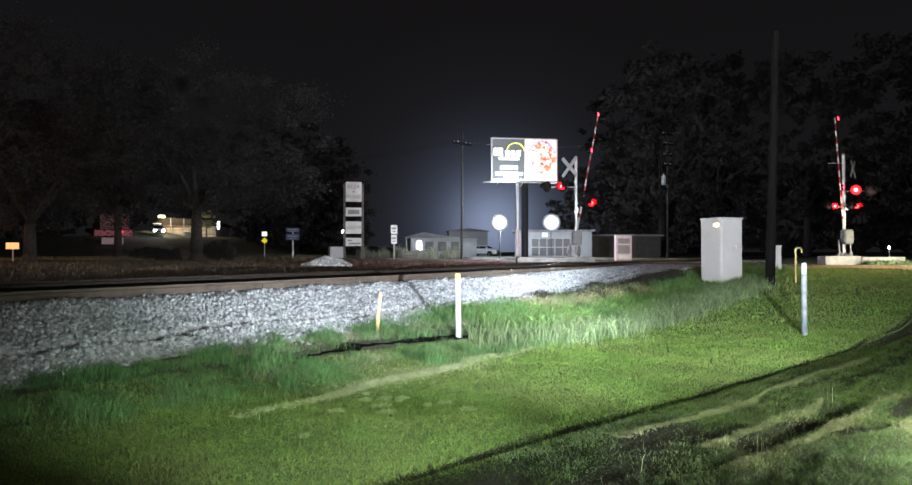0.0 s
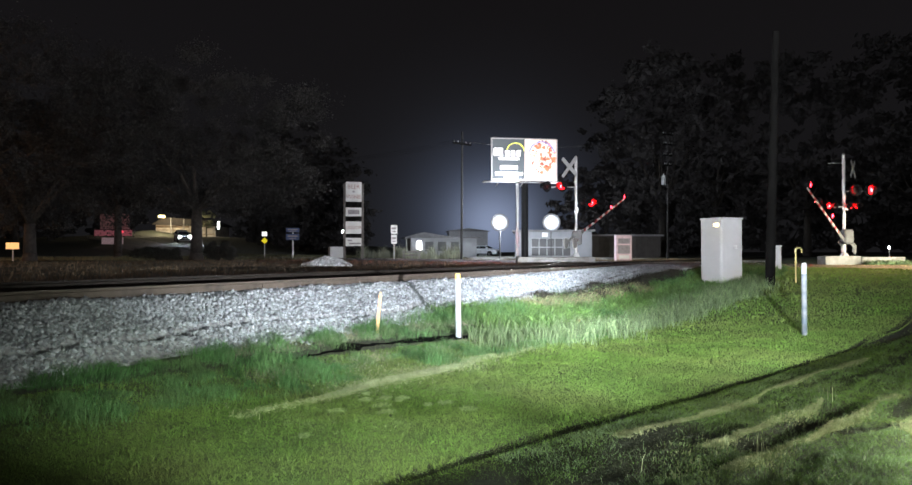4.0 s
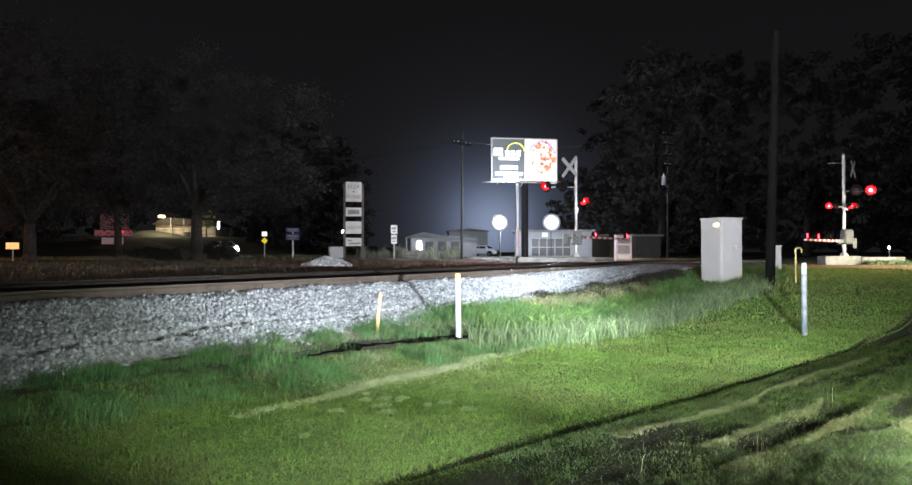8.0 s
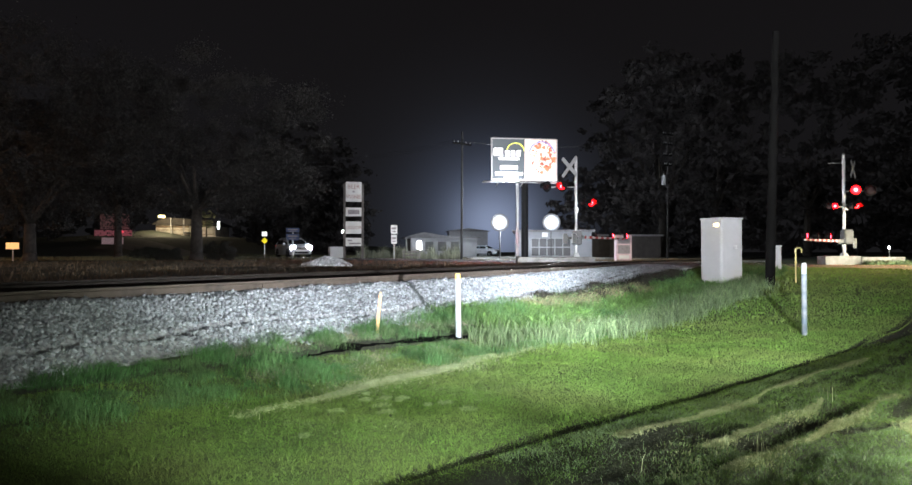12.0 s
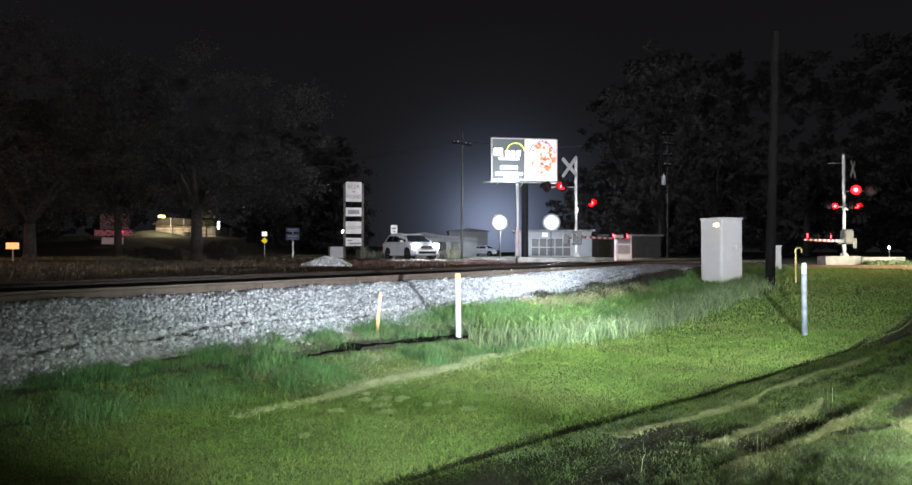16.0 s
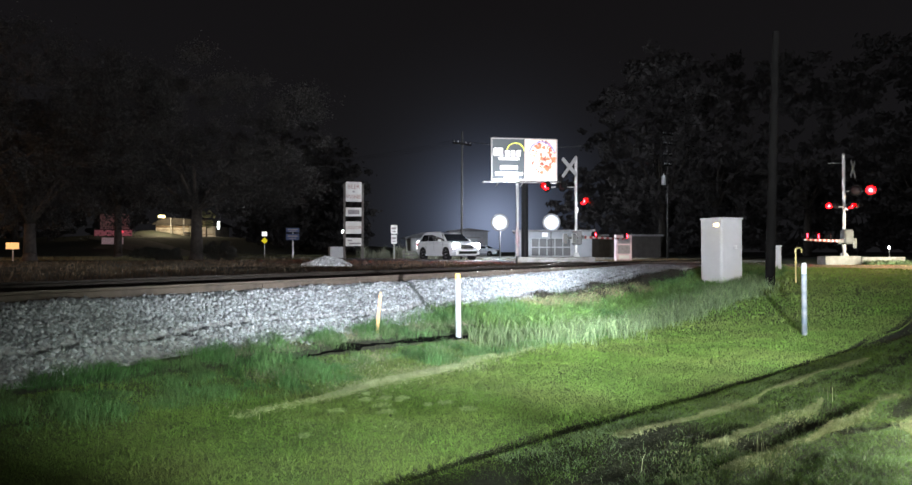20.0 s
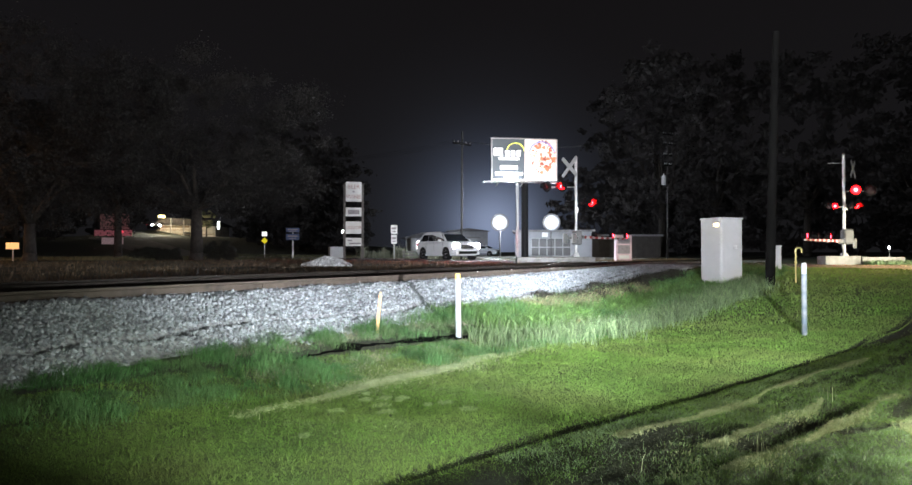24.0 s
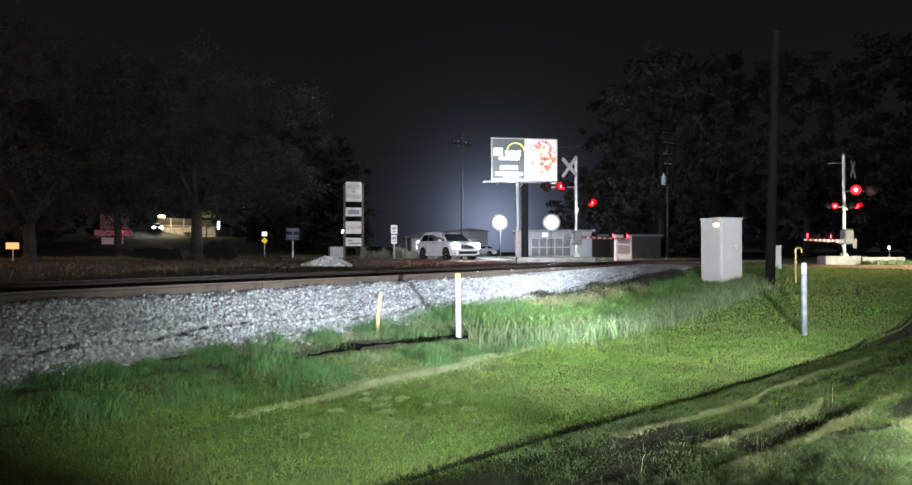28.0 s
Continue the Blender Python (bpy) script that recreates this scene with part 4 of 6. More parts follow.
    blades("drive_grass", x, y, (0.02 + 0.045 * rng.random(k) ** 2) * np.where(m < 1.75, 1.1, 1.0), 0.0017 + 0.0024 * rng.random(k), 0.4 + 0.9 * rng.random(k), M["tussock"], "rough worn grass between the drive's wheel ruts", 1)
    xs_, ys_ = [], []
    for m0, k0, k1, wide, n in ((3.08, 4.6, 10.5, 0.032, 17000), (2.52, 4.9, 7.3, 0.04, 5000), (2.10, 4.4, 8.2, 0.045, 11000), (1.68, 6.6, 8.8, 0.05, 4000), (2.3, 4.0, 5.4, 0.3, 900)):
        kk = k0 + (k1 - k0) * rng.random(n) ** 1.2
        m = m0 - 0.03 * np.sin(kk * 1.3) - 0.012 * np.sin(kk * 5.3 + m0) + rng.normal(0, wide, n) * (0.7 + 0.5 * np.sin(kk * 3.7 + m0))
        ok = rng.random(n) < 0.65 + 0.5 * lumps(m * 3, kk, 3.0, 41)
        kk, m = kk[ok], m[ok]
        xs_.append(-0.676 * m + 0.737 * kk)
        ys_.append(0.737 * m + 0.676 * kk)
    x, y = np.concatenate(xs_), np.concatenate(ys_)
    k = len(x)
    blades("dry_ridge_grass", x, y, 0.02 + 0.035 * rng.random(k), 0.0018 + 0.002 * rng.random(k), 0.4 + 0.8 * rng.random(k), M["straw"], "pale dry grass along the ridges between wheel ruts", 2)
    # crumbs of bare earth in the ruts
    n = 16000
    m, kk = 1.6 + 1.8 * rng.random(n), 3.6 + 6.0 * rng.random(n)
    ok = rng.random(n) < drive_bare(m, kk)
    m, kk = m[ok], kk[ok]
    x, y = -0.676 * m + 0.737 * kk, 0.737 * m + 0.676 * kk
    stones("soil_clods", np.stack((x, y, ground_z(x, y)), -1), 0.004 + 0.014 * rng.random(len(x)) ** 3, M["soil"], "crumbled dark earth clods in the wheel ruts", "soil")
    c = np.array(((2.10, 5.27), (2.27, 5.11), (2.29, 5.10), (3.83, 7.13), (3.76, 6.8), (3.9, 6.9), (1.24, 4.59)))
    j = np.arange(16) % len(c)
    x, y = c[j, 0] + rng.normal(0, 0.02, 16), c[j, 1] + rng.normal(0, 0.02, 16)
    blades("grass_stalks", x, y, (0.09 + 0.12 * rng.random(16)), 0.0016 + 0.0012 * rng.random(16), 0.05 + 0.3 * rng.random(16), M["windrow"], "few tall pale grass stalks on the drive", 2)
    # dry field grass beyond the track
    n = 90000
    s = -14 + 60 * rng.random(n)
    d = -3.2 - 26 * rng.random(n) ** 1.5
    x, y = P0[0] + TD[0] * s + TN[0] * d, P0[1] + TD[1] * s + TN[1] * d
    ok = np.abs(road_off(x, y) + HALF) > HALF + 0.4
    ok &= rng.random(n) < 0.5 + 0.5 * lumps(x, y, 0.8, 2)
    x, y = x[ok], y[ok]
    k = len(x)
    blades("field_grass", x, y, 0.05 + 0.14 * rng.random(k) ** 2, 0.008 + 0.008 * rng.random(k), 0.2 + 0.6 * rng.random(k), M["dry"], "rough dry brownish grass in the field beyond the track", 1)


build_grass()


def bank_grass():
    """Rough grass on the rising bank beyond the field."""
    n = 42000
    x, y = -34.0 + 34.0 * rng.random(n), 44.0 + 46.0 * rng.random(n) ** 1.2
    ok = (np.abs(road_off(x, y) + HALF) > HALF + 0.5) & (rng.random(n) < 0.6 + 0.5 * lumps(x, y, 0.5, 4))
    x, y = x[ok], y[ok]
    k = len(x)
    blades("bank_grass", x, y, 0.08 + 0.2 * rng.random(k) ** 2, 0.02 + 0.025 * rng.random(k), 0.2 + 0.7 * rng.random(k), M["bank"], "rough grey-green grass on the bank beyond the road", 1)


bank_grass()


def mud_strip():
    """Near-black strip painted for the shade on the ditch's bank."""
    bm = B()
    prev = None
    for i in range(40):
        s = 2.35 + 3.5 * i / 39
        w = 0.016 + 0.010 * math.sin(i * 0.9) + 0.010 * math.sin(i * 2.3) + 0.15 * math.exp(-((s - 3.40) / 0.17) ** 2) + 0.075 * math.exp(-((s - 5.15) / 0.75) ** 4)
        w *= min(1, i / 5, (39 - i) / 3 + 0.15)
        d0 = 2.26 + 0.155 * max(0.0, s - 3.75) - 0.06 * math.exp(-((s - 3.40) / 0.2) ** 2) + 0.02 * math.sin(i * 1.7)
        row = []
        for e in (-1, -0.5, 0, 0.5, 1):
            p = on_track(s, d0 + e * (w + 0.02))
            row.append(bm.verts.new((p.x, p.y, gz(p.x, p.y) + 0.008 * (1 - e * e) + 0.004)))
        if prev:
            for k in range(4):
                bm.faces.new((prev[k], prev[k + 1], row[k + 1], row[k]))
        prev = row
    tagged(part("mud_strip", bm, M["mud"], None, smooth=True), "near-black strip painted for the shade on the ditch bank", "mud", kind="structure")


mud_strip()


# ---- crossing signals ----
LENS_FLIPS = []     # lens, place, first lit state, moment of the first change
FLASHER = [0.21]


def lens_thing(parent, name, m, r, lit_mat, state, core=True):
    """A drum lens: one face lit, the other dark; it turns about its upright axis in the hood."""
    bm = B()
    for sgn, mi in ((-1, 0), (1, 1)):
        ring = None
        for k, (rr, dep) in enumerate(((1.0, 0.004), (0.82, 0.03), (0.45, 0.05))):
            cur = [bm.verts.new((rr * r * math.cos(a), sgn * dep * r * 4, rr * r * math.sin(a))) for a in [i * math.tau / 14 for i in range(14)]]
            if ring:
                for i in range(14):
                    f = bm.faces.new((ring[i], ring[(i + 1) % 14], cur[(i + 1) % 14], cur[i]))
                    f.material_index = mi
            ring = cur
        f = bm.faces.new(ring)
        f.material_index = 2 if (sgn < 0 and core) else mi
    tube(bm, (0, -0.002, 0), (0, 0.002, 0), r * 1.025, r * 1.025, 20)
    bm.faces.ensure_lookup_table()
    for f in bm.faces[-22:]:
        f.material_index = 3
    ob = part(name, bm, [lit_mat, M["red_off"], M["red_core"], M["black"]], parent, m=m, smooth=True)
    if state:
        LENS_FLIPS.append((ob, m, state, FLASHER[0]))
    return ob


def lamp_head(sig, at, yaw, state, hot=False, r=0.15, plate=0.24):
    """Round black backplate, visor hood and lens of a flashing lamp; it faces local -y."""
    head = part("lamp_head", tb((0, 0.0, 0), (0, 0.16, 0), r * 1.05, r * 0.7, 16), M["black"], sig, m=pose(*at, 0, 0, yaw))
    part("backplate", tb((0, 0.005, 0), (0, 0.02, 0), plate, plate, 20), M["black"], head, "round black lamp backplate")
    bm = B()
    n = 14
    a0 = [math.radians(-25 + 230 * i / n) for i in range(n + 1)]
    rows = [[bm.verts.new((rr * math.cos(a), y, rr * math.sin(a))) for a in a0] for rr, y in ((r * 1.06, 0.0), (r * 1.06, -0.26), (r * 1.12, -0.26), (r * 1.12, 0.0))]
    for p, q in ((0, 1), (1, 2), (2, 3), (3, 0)):
        for i in range(n):
            bm.faces.new((rows[p][i], rows[p][i + 1], rows[q][i + 1], rows[q][i]))
    part("visor", bm, M["black"], head)
    bm = B()
    ring = [[bm.verts.new((rr * math.cos(a), yy, rr * math.sin(a))) for a in [i * math.tau / 18 for i in range(18)]] for rr, yy in ((r * 1.03, -0.06), (r * 1.03, 0.004), (r * 1.07, 0.004), (r * 1.07, -0.06))]
    for p in range(4):
        for i in range(18):
            bm.faces.new((ring[p][i], ring[p][(i + 1) % 18], ring[(p + 1) % 4][(i + 1) % 18], ring[(p + 1) % 4][i]))
    part("lens_collar", bm, M["black"], head)
    lens_thing(head, "lens", pose(0, -0.05, 0), r, M["red_hot"] if hot else M["red_on"], state)
    return head


def crossing_signal(m, name_label, arm_yaw, heads, buck_yaw, arm_lamps, buck_off, mast, pivot):
    arm_len = arm_lamps[0][0] + 0.08
    sig = base("crossing_signal", m, name_label, "crossing signal", "level crossing signals")
    part("foundation", bx((0, 0, 0.12), (0.75, 0.75, 0.3), bevel=0.03), M["concrete"], sig)
    part("mast", tb((0, 0, 0.2), (0, 0, mast), 0.062, 0.062, 16), M["alu"], sig, "silver aluminium signal mast")
    part("mast_base", bx((0, 0, 0.36), (0.32, 0.32, 0.2), bevel=0.03, taper=(0.6, 0.6)), M["galv"], sig)
    part("mast_cap", tb((0, 0, mast), (0, 0, mast + 0.08), 0.075, 0.04, 12), M["galv"], sig)
    part("junction_box", bx((0.0, -0.12, 2.35), (0.16, 0.14, 0.24), bevel=0.02), M["galv"], sig)
    # crossbuck
    rb = Euler((0, 0, radians(buck_yaw))).to_matrix().to_4x4()
    for tilt in (45, -45):
        b2 = part("crossbuck_blade", bx((0, 0, 0), (buck_off[3], 0.02, 0.17), bevel=0.008), M["white" if buck_off[3] > 1 else "grey"], sig, "white crossbuck blade",
                  m=Matrix.Translation((buck_off[0], buck_off[1], buck_off[2])) @ rb @ pose(0, -0.09 - 0.012 * (tilt > 0), 0, 0, tilt, 0))
    # cross arms and lamps
    zs = sorted(set(h[0][2] for h in heads))
    for z in zs:
        pts = [h[0] for h in heads if h[0][2] == z]
        for p in pts:
            part("lamp_bracket", tb((0, 0, z - 0.02), (p[0], p[1] + 0.1, z - 0.02), 0.025, 0.025, 8), M["galv"], sig)
    for at, yaw, state, hot, r in heads:
        lamp_head(sig, at, yaw, state, hot, r, 0.24 if r > 0.12 else r * 1.12)
    # gate mechanism with counterweight, and the arm
    part("gate_machine", bx((0.0, -0.2, 1.12), (0.42, 0.36, 0.62), bevel=0.10), M["machine"], sig, "grey gate motor housing")
    part("machine_door", bx((0.0, -0.392, 1.14), (0.30, 0.02, 0.44), bevel=0.008), M["machine"], sig)
    piv = pose(*pivot, 0, 0, arm_yaw)
    arm = part("gate_arm", bx((0.45, 0, 0), (1.0, 0.05, 0.14), bevel=0.015), M["galv"], sig, "red and white striped gate arm with red lamps")
    n = 16
    cell = (arm_len - 0.8) / n
    for i in range(n):
        x = 0.8 + cell * (i + 0.5)
        hgt = 0.115 - 0.05 * i / n
        part("stripe", bx((x, 0, 0), (cell, 0.035, hgt)), M["red_paint"] if i % 2 == 0 else M["board"], arm)
    for sy in (-0.26, 0.26):
        part("counterweight_arm", bx((-0.28, sy * 0.8, -0.05), (0.75, 0.03, 0.12), bevel=0.01), M["galv"], arm)
        part("counterweight", bx((-0.66, sy * 0.8, -0.08), (0.40, 0.07, 0.42), bevel=0.06), M["galv"], arm)
    lamps = []
    for x, st in arm_lamps:
        body = part("gate_lamp", tube(tube(B(), (x, -0.095, 0.15), (x, 0.095, 0.15), 0.115, 0.115, 16, False), (x, -0.02, 0.15), (x, 0.02, 0.15), 0.113, 0.113, 16), M["black"], arm, "small red gate lamp")
        for yaw in (0, 180):
            mm = pose(x, 0, 0.15, 0, 0, yaw) @ pose(0, -0.062, 0)
            lens_thing(body, "lens", mm, 0.10, M["red_gate"], st, False)
    return sig, arm, piv


def gate_rows(piv, rows):
    return [(t, piv @ pose(0, 0, 0, 0, -deg, 0)) for t, deg in rows]


GATE = [(0.0, 75.5), (0.5, 68.5), (1.0, 61.2), (1.5, 53.3), (2.0, 45.5), (2.5, 38.6), (3.0, 32.0), (3.5, 26.8), (4.0, 21.5), (4.5, 16.5), (5.0, 11.3), (5.5, 6.5), (5.8, 4.7), (6.4, 2.8), (6.8, 1.3), (7.3, 0.3), (8.0, 0.0), (28.0, 0.0)]
GATE_FAR = [(t, d * (0.87 if t < 5 else 1.0)) for t, d in GATE]

# far signal, left of the drivers who come from the town side
SIG_A = (5.33, 30.0, 1.0)
sig_a, arm_a, piv_a = crossing_signal(pose(*SIG_A), "silver level crossing signal with crossbuck and red lamps beside the billboard", 56.2,
    [((-0.62, -0.15, 3.40), -48, "A", False, 0.15), ((-1.30, -0.05, 3.40), -48, "B", False, 0.15),
     ((0.62, -0.1, 2.68), 32, "A", False, 0.15), ((0.22, -0.3, 2.72), 32, "B", False, 0.15)], -50, ((6.34, None), (4.35, "A"), (2.11, "B")), (-0.22, 0.0, 4.28, 1.15), 4.68, (-0.03, -0.10, 1.17))
FLASHER[0] = 0.31
SIG_B = (16.08, 28.0, 1.0)
sig_b, arm_b, piv_b = crossing_signal(pose(*SIG_B), "silver level crossing signal with bright red flashers by the road edge", 225.9,
    [((0.23, -0.45, 3.03), -30, "A", True, 0.17), ((0.93, -0.30, 3.03), -30, "B", True, 0.17),
     ((0.32, -0.30, 2.38), 5, "A", False, 0.11), ((0.09, -0.30, 2.38), 5, "B", False, 0.11),
     ((-0.52, -0.30, 2.38), -36, "A", False, 0.105), ((-0.77, -0.30, 2.38), -36, "B", False, 0.105)], 46, ((5.03, None), (3.73, "B"), (2.22, "A")), (0.28, 0.0, 3.93, 0.95), 4.52, (-0.05, -0.13, 0.941))

part("sign_arm", tb((0, 0, 4.18), (-0.66, 0, 4.18), 0.015, 0.015, 6), M["galv"], sig_b)


def flash_rows(m, state, first):
    """Half a turn every 0.745 s: lit side out in its own half of the cycle."""
    half = 0.7455
    rows = []
    lit = (state == "A")
    ang = 0.0 if lit else 180.0
    rows.append((0.0, m @ pose(0, 0, 0, 0, 0, ang)))
    t = first
    while t < 27.95:
        for i in range(4):
            rows.append((t - 0.06 + i / 30, m @ pose(0, 0, 0, 0, 0, ang + 60 * i)))
        ang += 180
        t += half
    rows.append((28.0, m @ pose(0, 0, 0, 0, 0, ang)))
    return rows


def curb_block(name, at, yaw, length, h, deep, label):
    ob = part(name, bx((0, 0, h / 2 - 0.1), (length, deep, h + 0.2), bevel=0.035), M["concrete"], None, m=pose(*at, 0, 0, yaw))
    return tagged(ob, label, "concrete block")


curb_block("concrete_barrier", (4.35, 29.6, 1.0), 2, 3.4, 0.28, 0.5, "low weathered concrete kerb block round the signal's base")
curb_block("concrete_barrier", (15.46, 27.3, 0.92), 3, 1.48, 0.42, 0.6, "low pale concrete kerb block round the signal's base")
curb_block("concrete_barrier", (17.2, 27.5, 0.92), 3, 1.8, 0.38, 0.6, "low pale concrete kerb block in roadside grass")

# ---- near side: cabinet, poles, markers ----
def signal_cabinet():
    cab = base("signal_cabinet", pose(7.26, 18.5, 0.70, 0, 0, 24), "tall white steel railway signal cabinet with shut doors", "cabinet")
    part("body", bx((0, 0, 0.83), (0.74, 0.74, 1.72), bevel=0.012), M["white"], cab)
    part("roof", bx((0, 0, 1.70), (0.79, 0.79, 0.05), bevel=0.012), M["white"], cab)
    door = part("door", bx((0, -0.372, 0.86), (0.66, 0.02, 1.5), bevel=0.006), M["white"], cab)
    part("handle", bx((0.1, -0.398, 0.90), (0.10, 0.03, 0.03), bevel=0.006), M["galv"], door)
    part("latch", bx((0.1, -0.388, 0.96), (0.14, 0.012, 0.06), bevel=0.004), M["galv"], door)
    part("side_panel", bx((-0.372, 0, 0.86), (0.02, 0.66, 1.5), bevel=0.006), M["white"], cab)
    for x in (-0.3, 0.3):
        for y in (-0.3, 0.3):
            part("leg", tb((x, y, -0.2), (x, y, 0.06), 0.04), M["galv"], cab)
    lamp = part("lamp", bx((-0.40, -0.24, 1.60), (0.07, 0.12, 0.08), bevel=0.012), M["galv"], cab, "small lit cabinet lamp")
    part("bulb", bx((-0.425, -0.24, 1.525), (0.10, 0.13, 0.09), bevel=0.03), M["lamp_warm"], lamp)
    return cab


signal_cabinet()


def small_cabinet():
    cab = base("relay_box", pose(9.86, 20.9, 0.94, 0, 0, -22), "slim pale grey steel relay box on legs beside the road", "cabinet")
    part("body", bx((0, 0, 0.38), (0.34, 0.3, 0.7), bevel=0.012), M["white"], cab)
    part("roof", bx((0, 0, 0.745), (0.38, 0.34, 0.03), bevel=0.006), M["white"], cab)
    part("door", bx((0.0, -0.16, 0.38), (0.28, 0.02, 0.62), bevel=0.005), M["white"], cab)
    for x in (-0.12, 0.12):
        part("leg", tb((x, 0, -0.2), (x, 0, 0.05), 0.02), M["galv"], cab)


small_cabinet()


def utility_pole(x, y, h, r, lean, label, arms=(), xfmr=None, wood="pole"):
    z = gz(x, y)
    p = base("utility_pole", pose(x, y, z, 0, lean, 0), label, "utility pole", "utility poles")
    part("shaft", tb((0, 0, -0.3), (0, 0, h), r, r * 0.68, 16), M[wood], p)
    for az, half, yaw in arms:
        c = part("crossarm", bx((0, 0, 0), (half * 2, 0.1, 0.12), bevel=0.01), M["pole"], p, m=pose(0, -r, az, 0, 0, yaw))
        for k in (-0.9, -0.45, 0.45, 0.9):
            part("insulator", tb((k * half, 0, 0.06), (k * half, 0, 0.2), 0.04, 0.025, 8), M["grey"], c)
    if xfmr:
        t = part("transformer", tb((-0.34, -0.1, xfmr), (-0.34, -0.1, xfmr + 0.75), 0.19, 0.19, 16), M["grey"], p, "grey drum transformer")
        part("bushing", tb((-0.34, -0.1, xfmr + 0.75), (-0.34, -0.1, xfmr + 0.95), 0.05, 0.03, 8), M["white"], t)
    return p


utility_pole(8.12, 17.5, 6.6, 0.125, 1.7, "dark leaning wooden utility pole rising from the lawn")
utility_pole(0.38, 46.0, 8.75, 0.09, 0.3, "weathered wooden utility pole beside the road", ((7.9, 0.8, 40),), wood="pole_grey")
utility_pole(17.2, 55.0, 10.3, 0.08, 0.3, "wooden utility pole with a grey transformer", ((10.1, 0.55, 30), (9.3, 0.5, 30), (8.4, 0.5, 30), (7.6, 0.4, 30)), 6.0, "pole_grey")


def sweep(pts, r, seg=6):
    """One skin along a bent line."""
    bm = B()
    pts = [Vector(p) for p in pts]
    rings = []
    for i, p in enumerate(pts):
        d = (pts[min(i + 1, len(pts) - 1)] - pts[max(i - 1, 0)]).normalized()
        q = d.to_track_quat("Z", "Y")
        rings.append([bm.verts.new(p + q @ Vector((r * math.cos(a), r * math.sin(a), 0))) for a in [k * math.tau / seg for k in range(seg)]])
    for a, b in zip(rings, rings[1:]):
        for k in range(seg):
            bm.faces.new((a[k], a[(k + 1) % seg], b[(k + 1) % seg], b[k]))
    bm.faces.new(rings[0])
    bm.faces.new(rings[-1][::-1])
    return bm


def cable(p0, p1, sag, r=0.008):
    p0, p1 = Vector(p0), Vector(p1)
    pts = [p0.lerp(p1, i / 20) - Vector((0, 0, sag * 4 * (i / 20) * (1 - i / 20))) for i in range(21)]
    tagged(part("overhead_cable", sweep(pts, r, 5), M["wire"]), "thin dark overhead cable between utility poles", "cable", "overhead cables")


for k in (-0.6, 0.0, 0.6):
    cable((0.4 + k, 46.0 + k * 0.5, 9.05), (-24 + k, 66.0, 10.4), 0.8)
    cable((0.4 + k, 46.0 + k * 0.5, 9.05), (17.2 + k, 55.0, 11.1), 0.7)


def marker_post(x, y, h, r, cap, label, lean=0.0, yaw=0.0):
    z = gz(x, y)
    p = base("marker_post", pose(x, y, z, lean, -lean, yaw), label, "marker post", "marker posts")
    part("shaft", tb((0, 0, -0.1), (0, 0, h - 0.09), r, r, 16), M["white_plastic"], p)
    part("cap", tb((0, 0, h - 0.09), (0, 0, h), r * 1.06, r * 0.9, 16), cap, p, "post cap")
    return p


marker_post(0.04, 10.9, 1.03, 0.046, M["orange_cap"], "white plastic marker post with orange cap in ditch grass", 0.8)
mp = marker_post(5.97, 11.6, 1.24, 0.042, M["white_plastic"], "white and pale blue plastic marker post on the lawn", 0.3)
part("sleeve", tb((0, 0, 0.0), (0, 0, 1.05), 0.044, 0.044, 16), M["blue"], mp, "pale blue printed sleeve")


def survey_stake():
    x, y = -1.19, 10.2
    top = 0.885 - gz(x, y)
    s = base("survey_stake", pose(x, y, gz(x, y), 0, 5, 20), "orange-topped wooden survey stake leaning in the grass", "stake")
    part("lath", bx((0, 0, top / 2 - 0.08), (0.045, 0.018, top + 0.1), bevel=0.003), M["orange"], s)
    part("tip", bx((0, 0, top - 0.005), (0.045, 0.018, 0.05), bevel=0.003, taper=(0.5, 1)), M["bare"], s)


survey_stake()


def vent_pipe():
    x, y = 8.84, 17.6
    v = base("vent_pipe", pose(x, y, gz(x, y), 0, 0, -15), "yellow bent steel gas vent pipe on the lawn", "vent pipe")
    pts = [(0, 0, -0.1), (0, 0, 0.84)] + [(0.07 - 0.07 * math.cos(a), 0, 0.84 + 0.07 * math.sin(a)) for a in [math.radians(30 * i) for i in range(1, 7)]] + [(0.14, 0, 0.76)]
    bm = sweep(pts, 0.024, 10)
    part("pipe", bm, M["yellow"], v)
    part("collar", tb((0, 0, 0.5), (0, 0, 0.56), 0.036, 0.036, 10), M["yellow"], v)


vent_pipe()


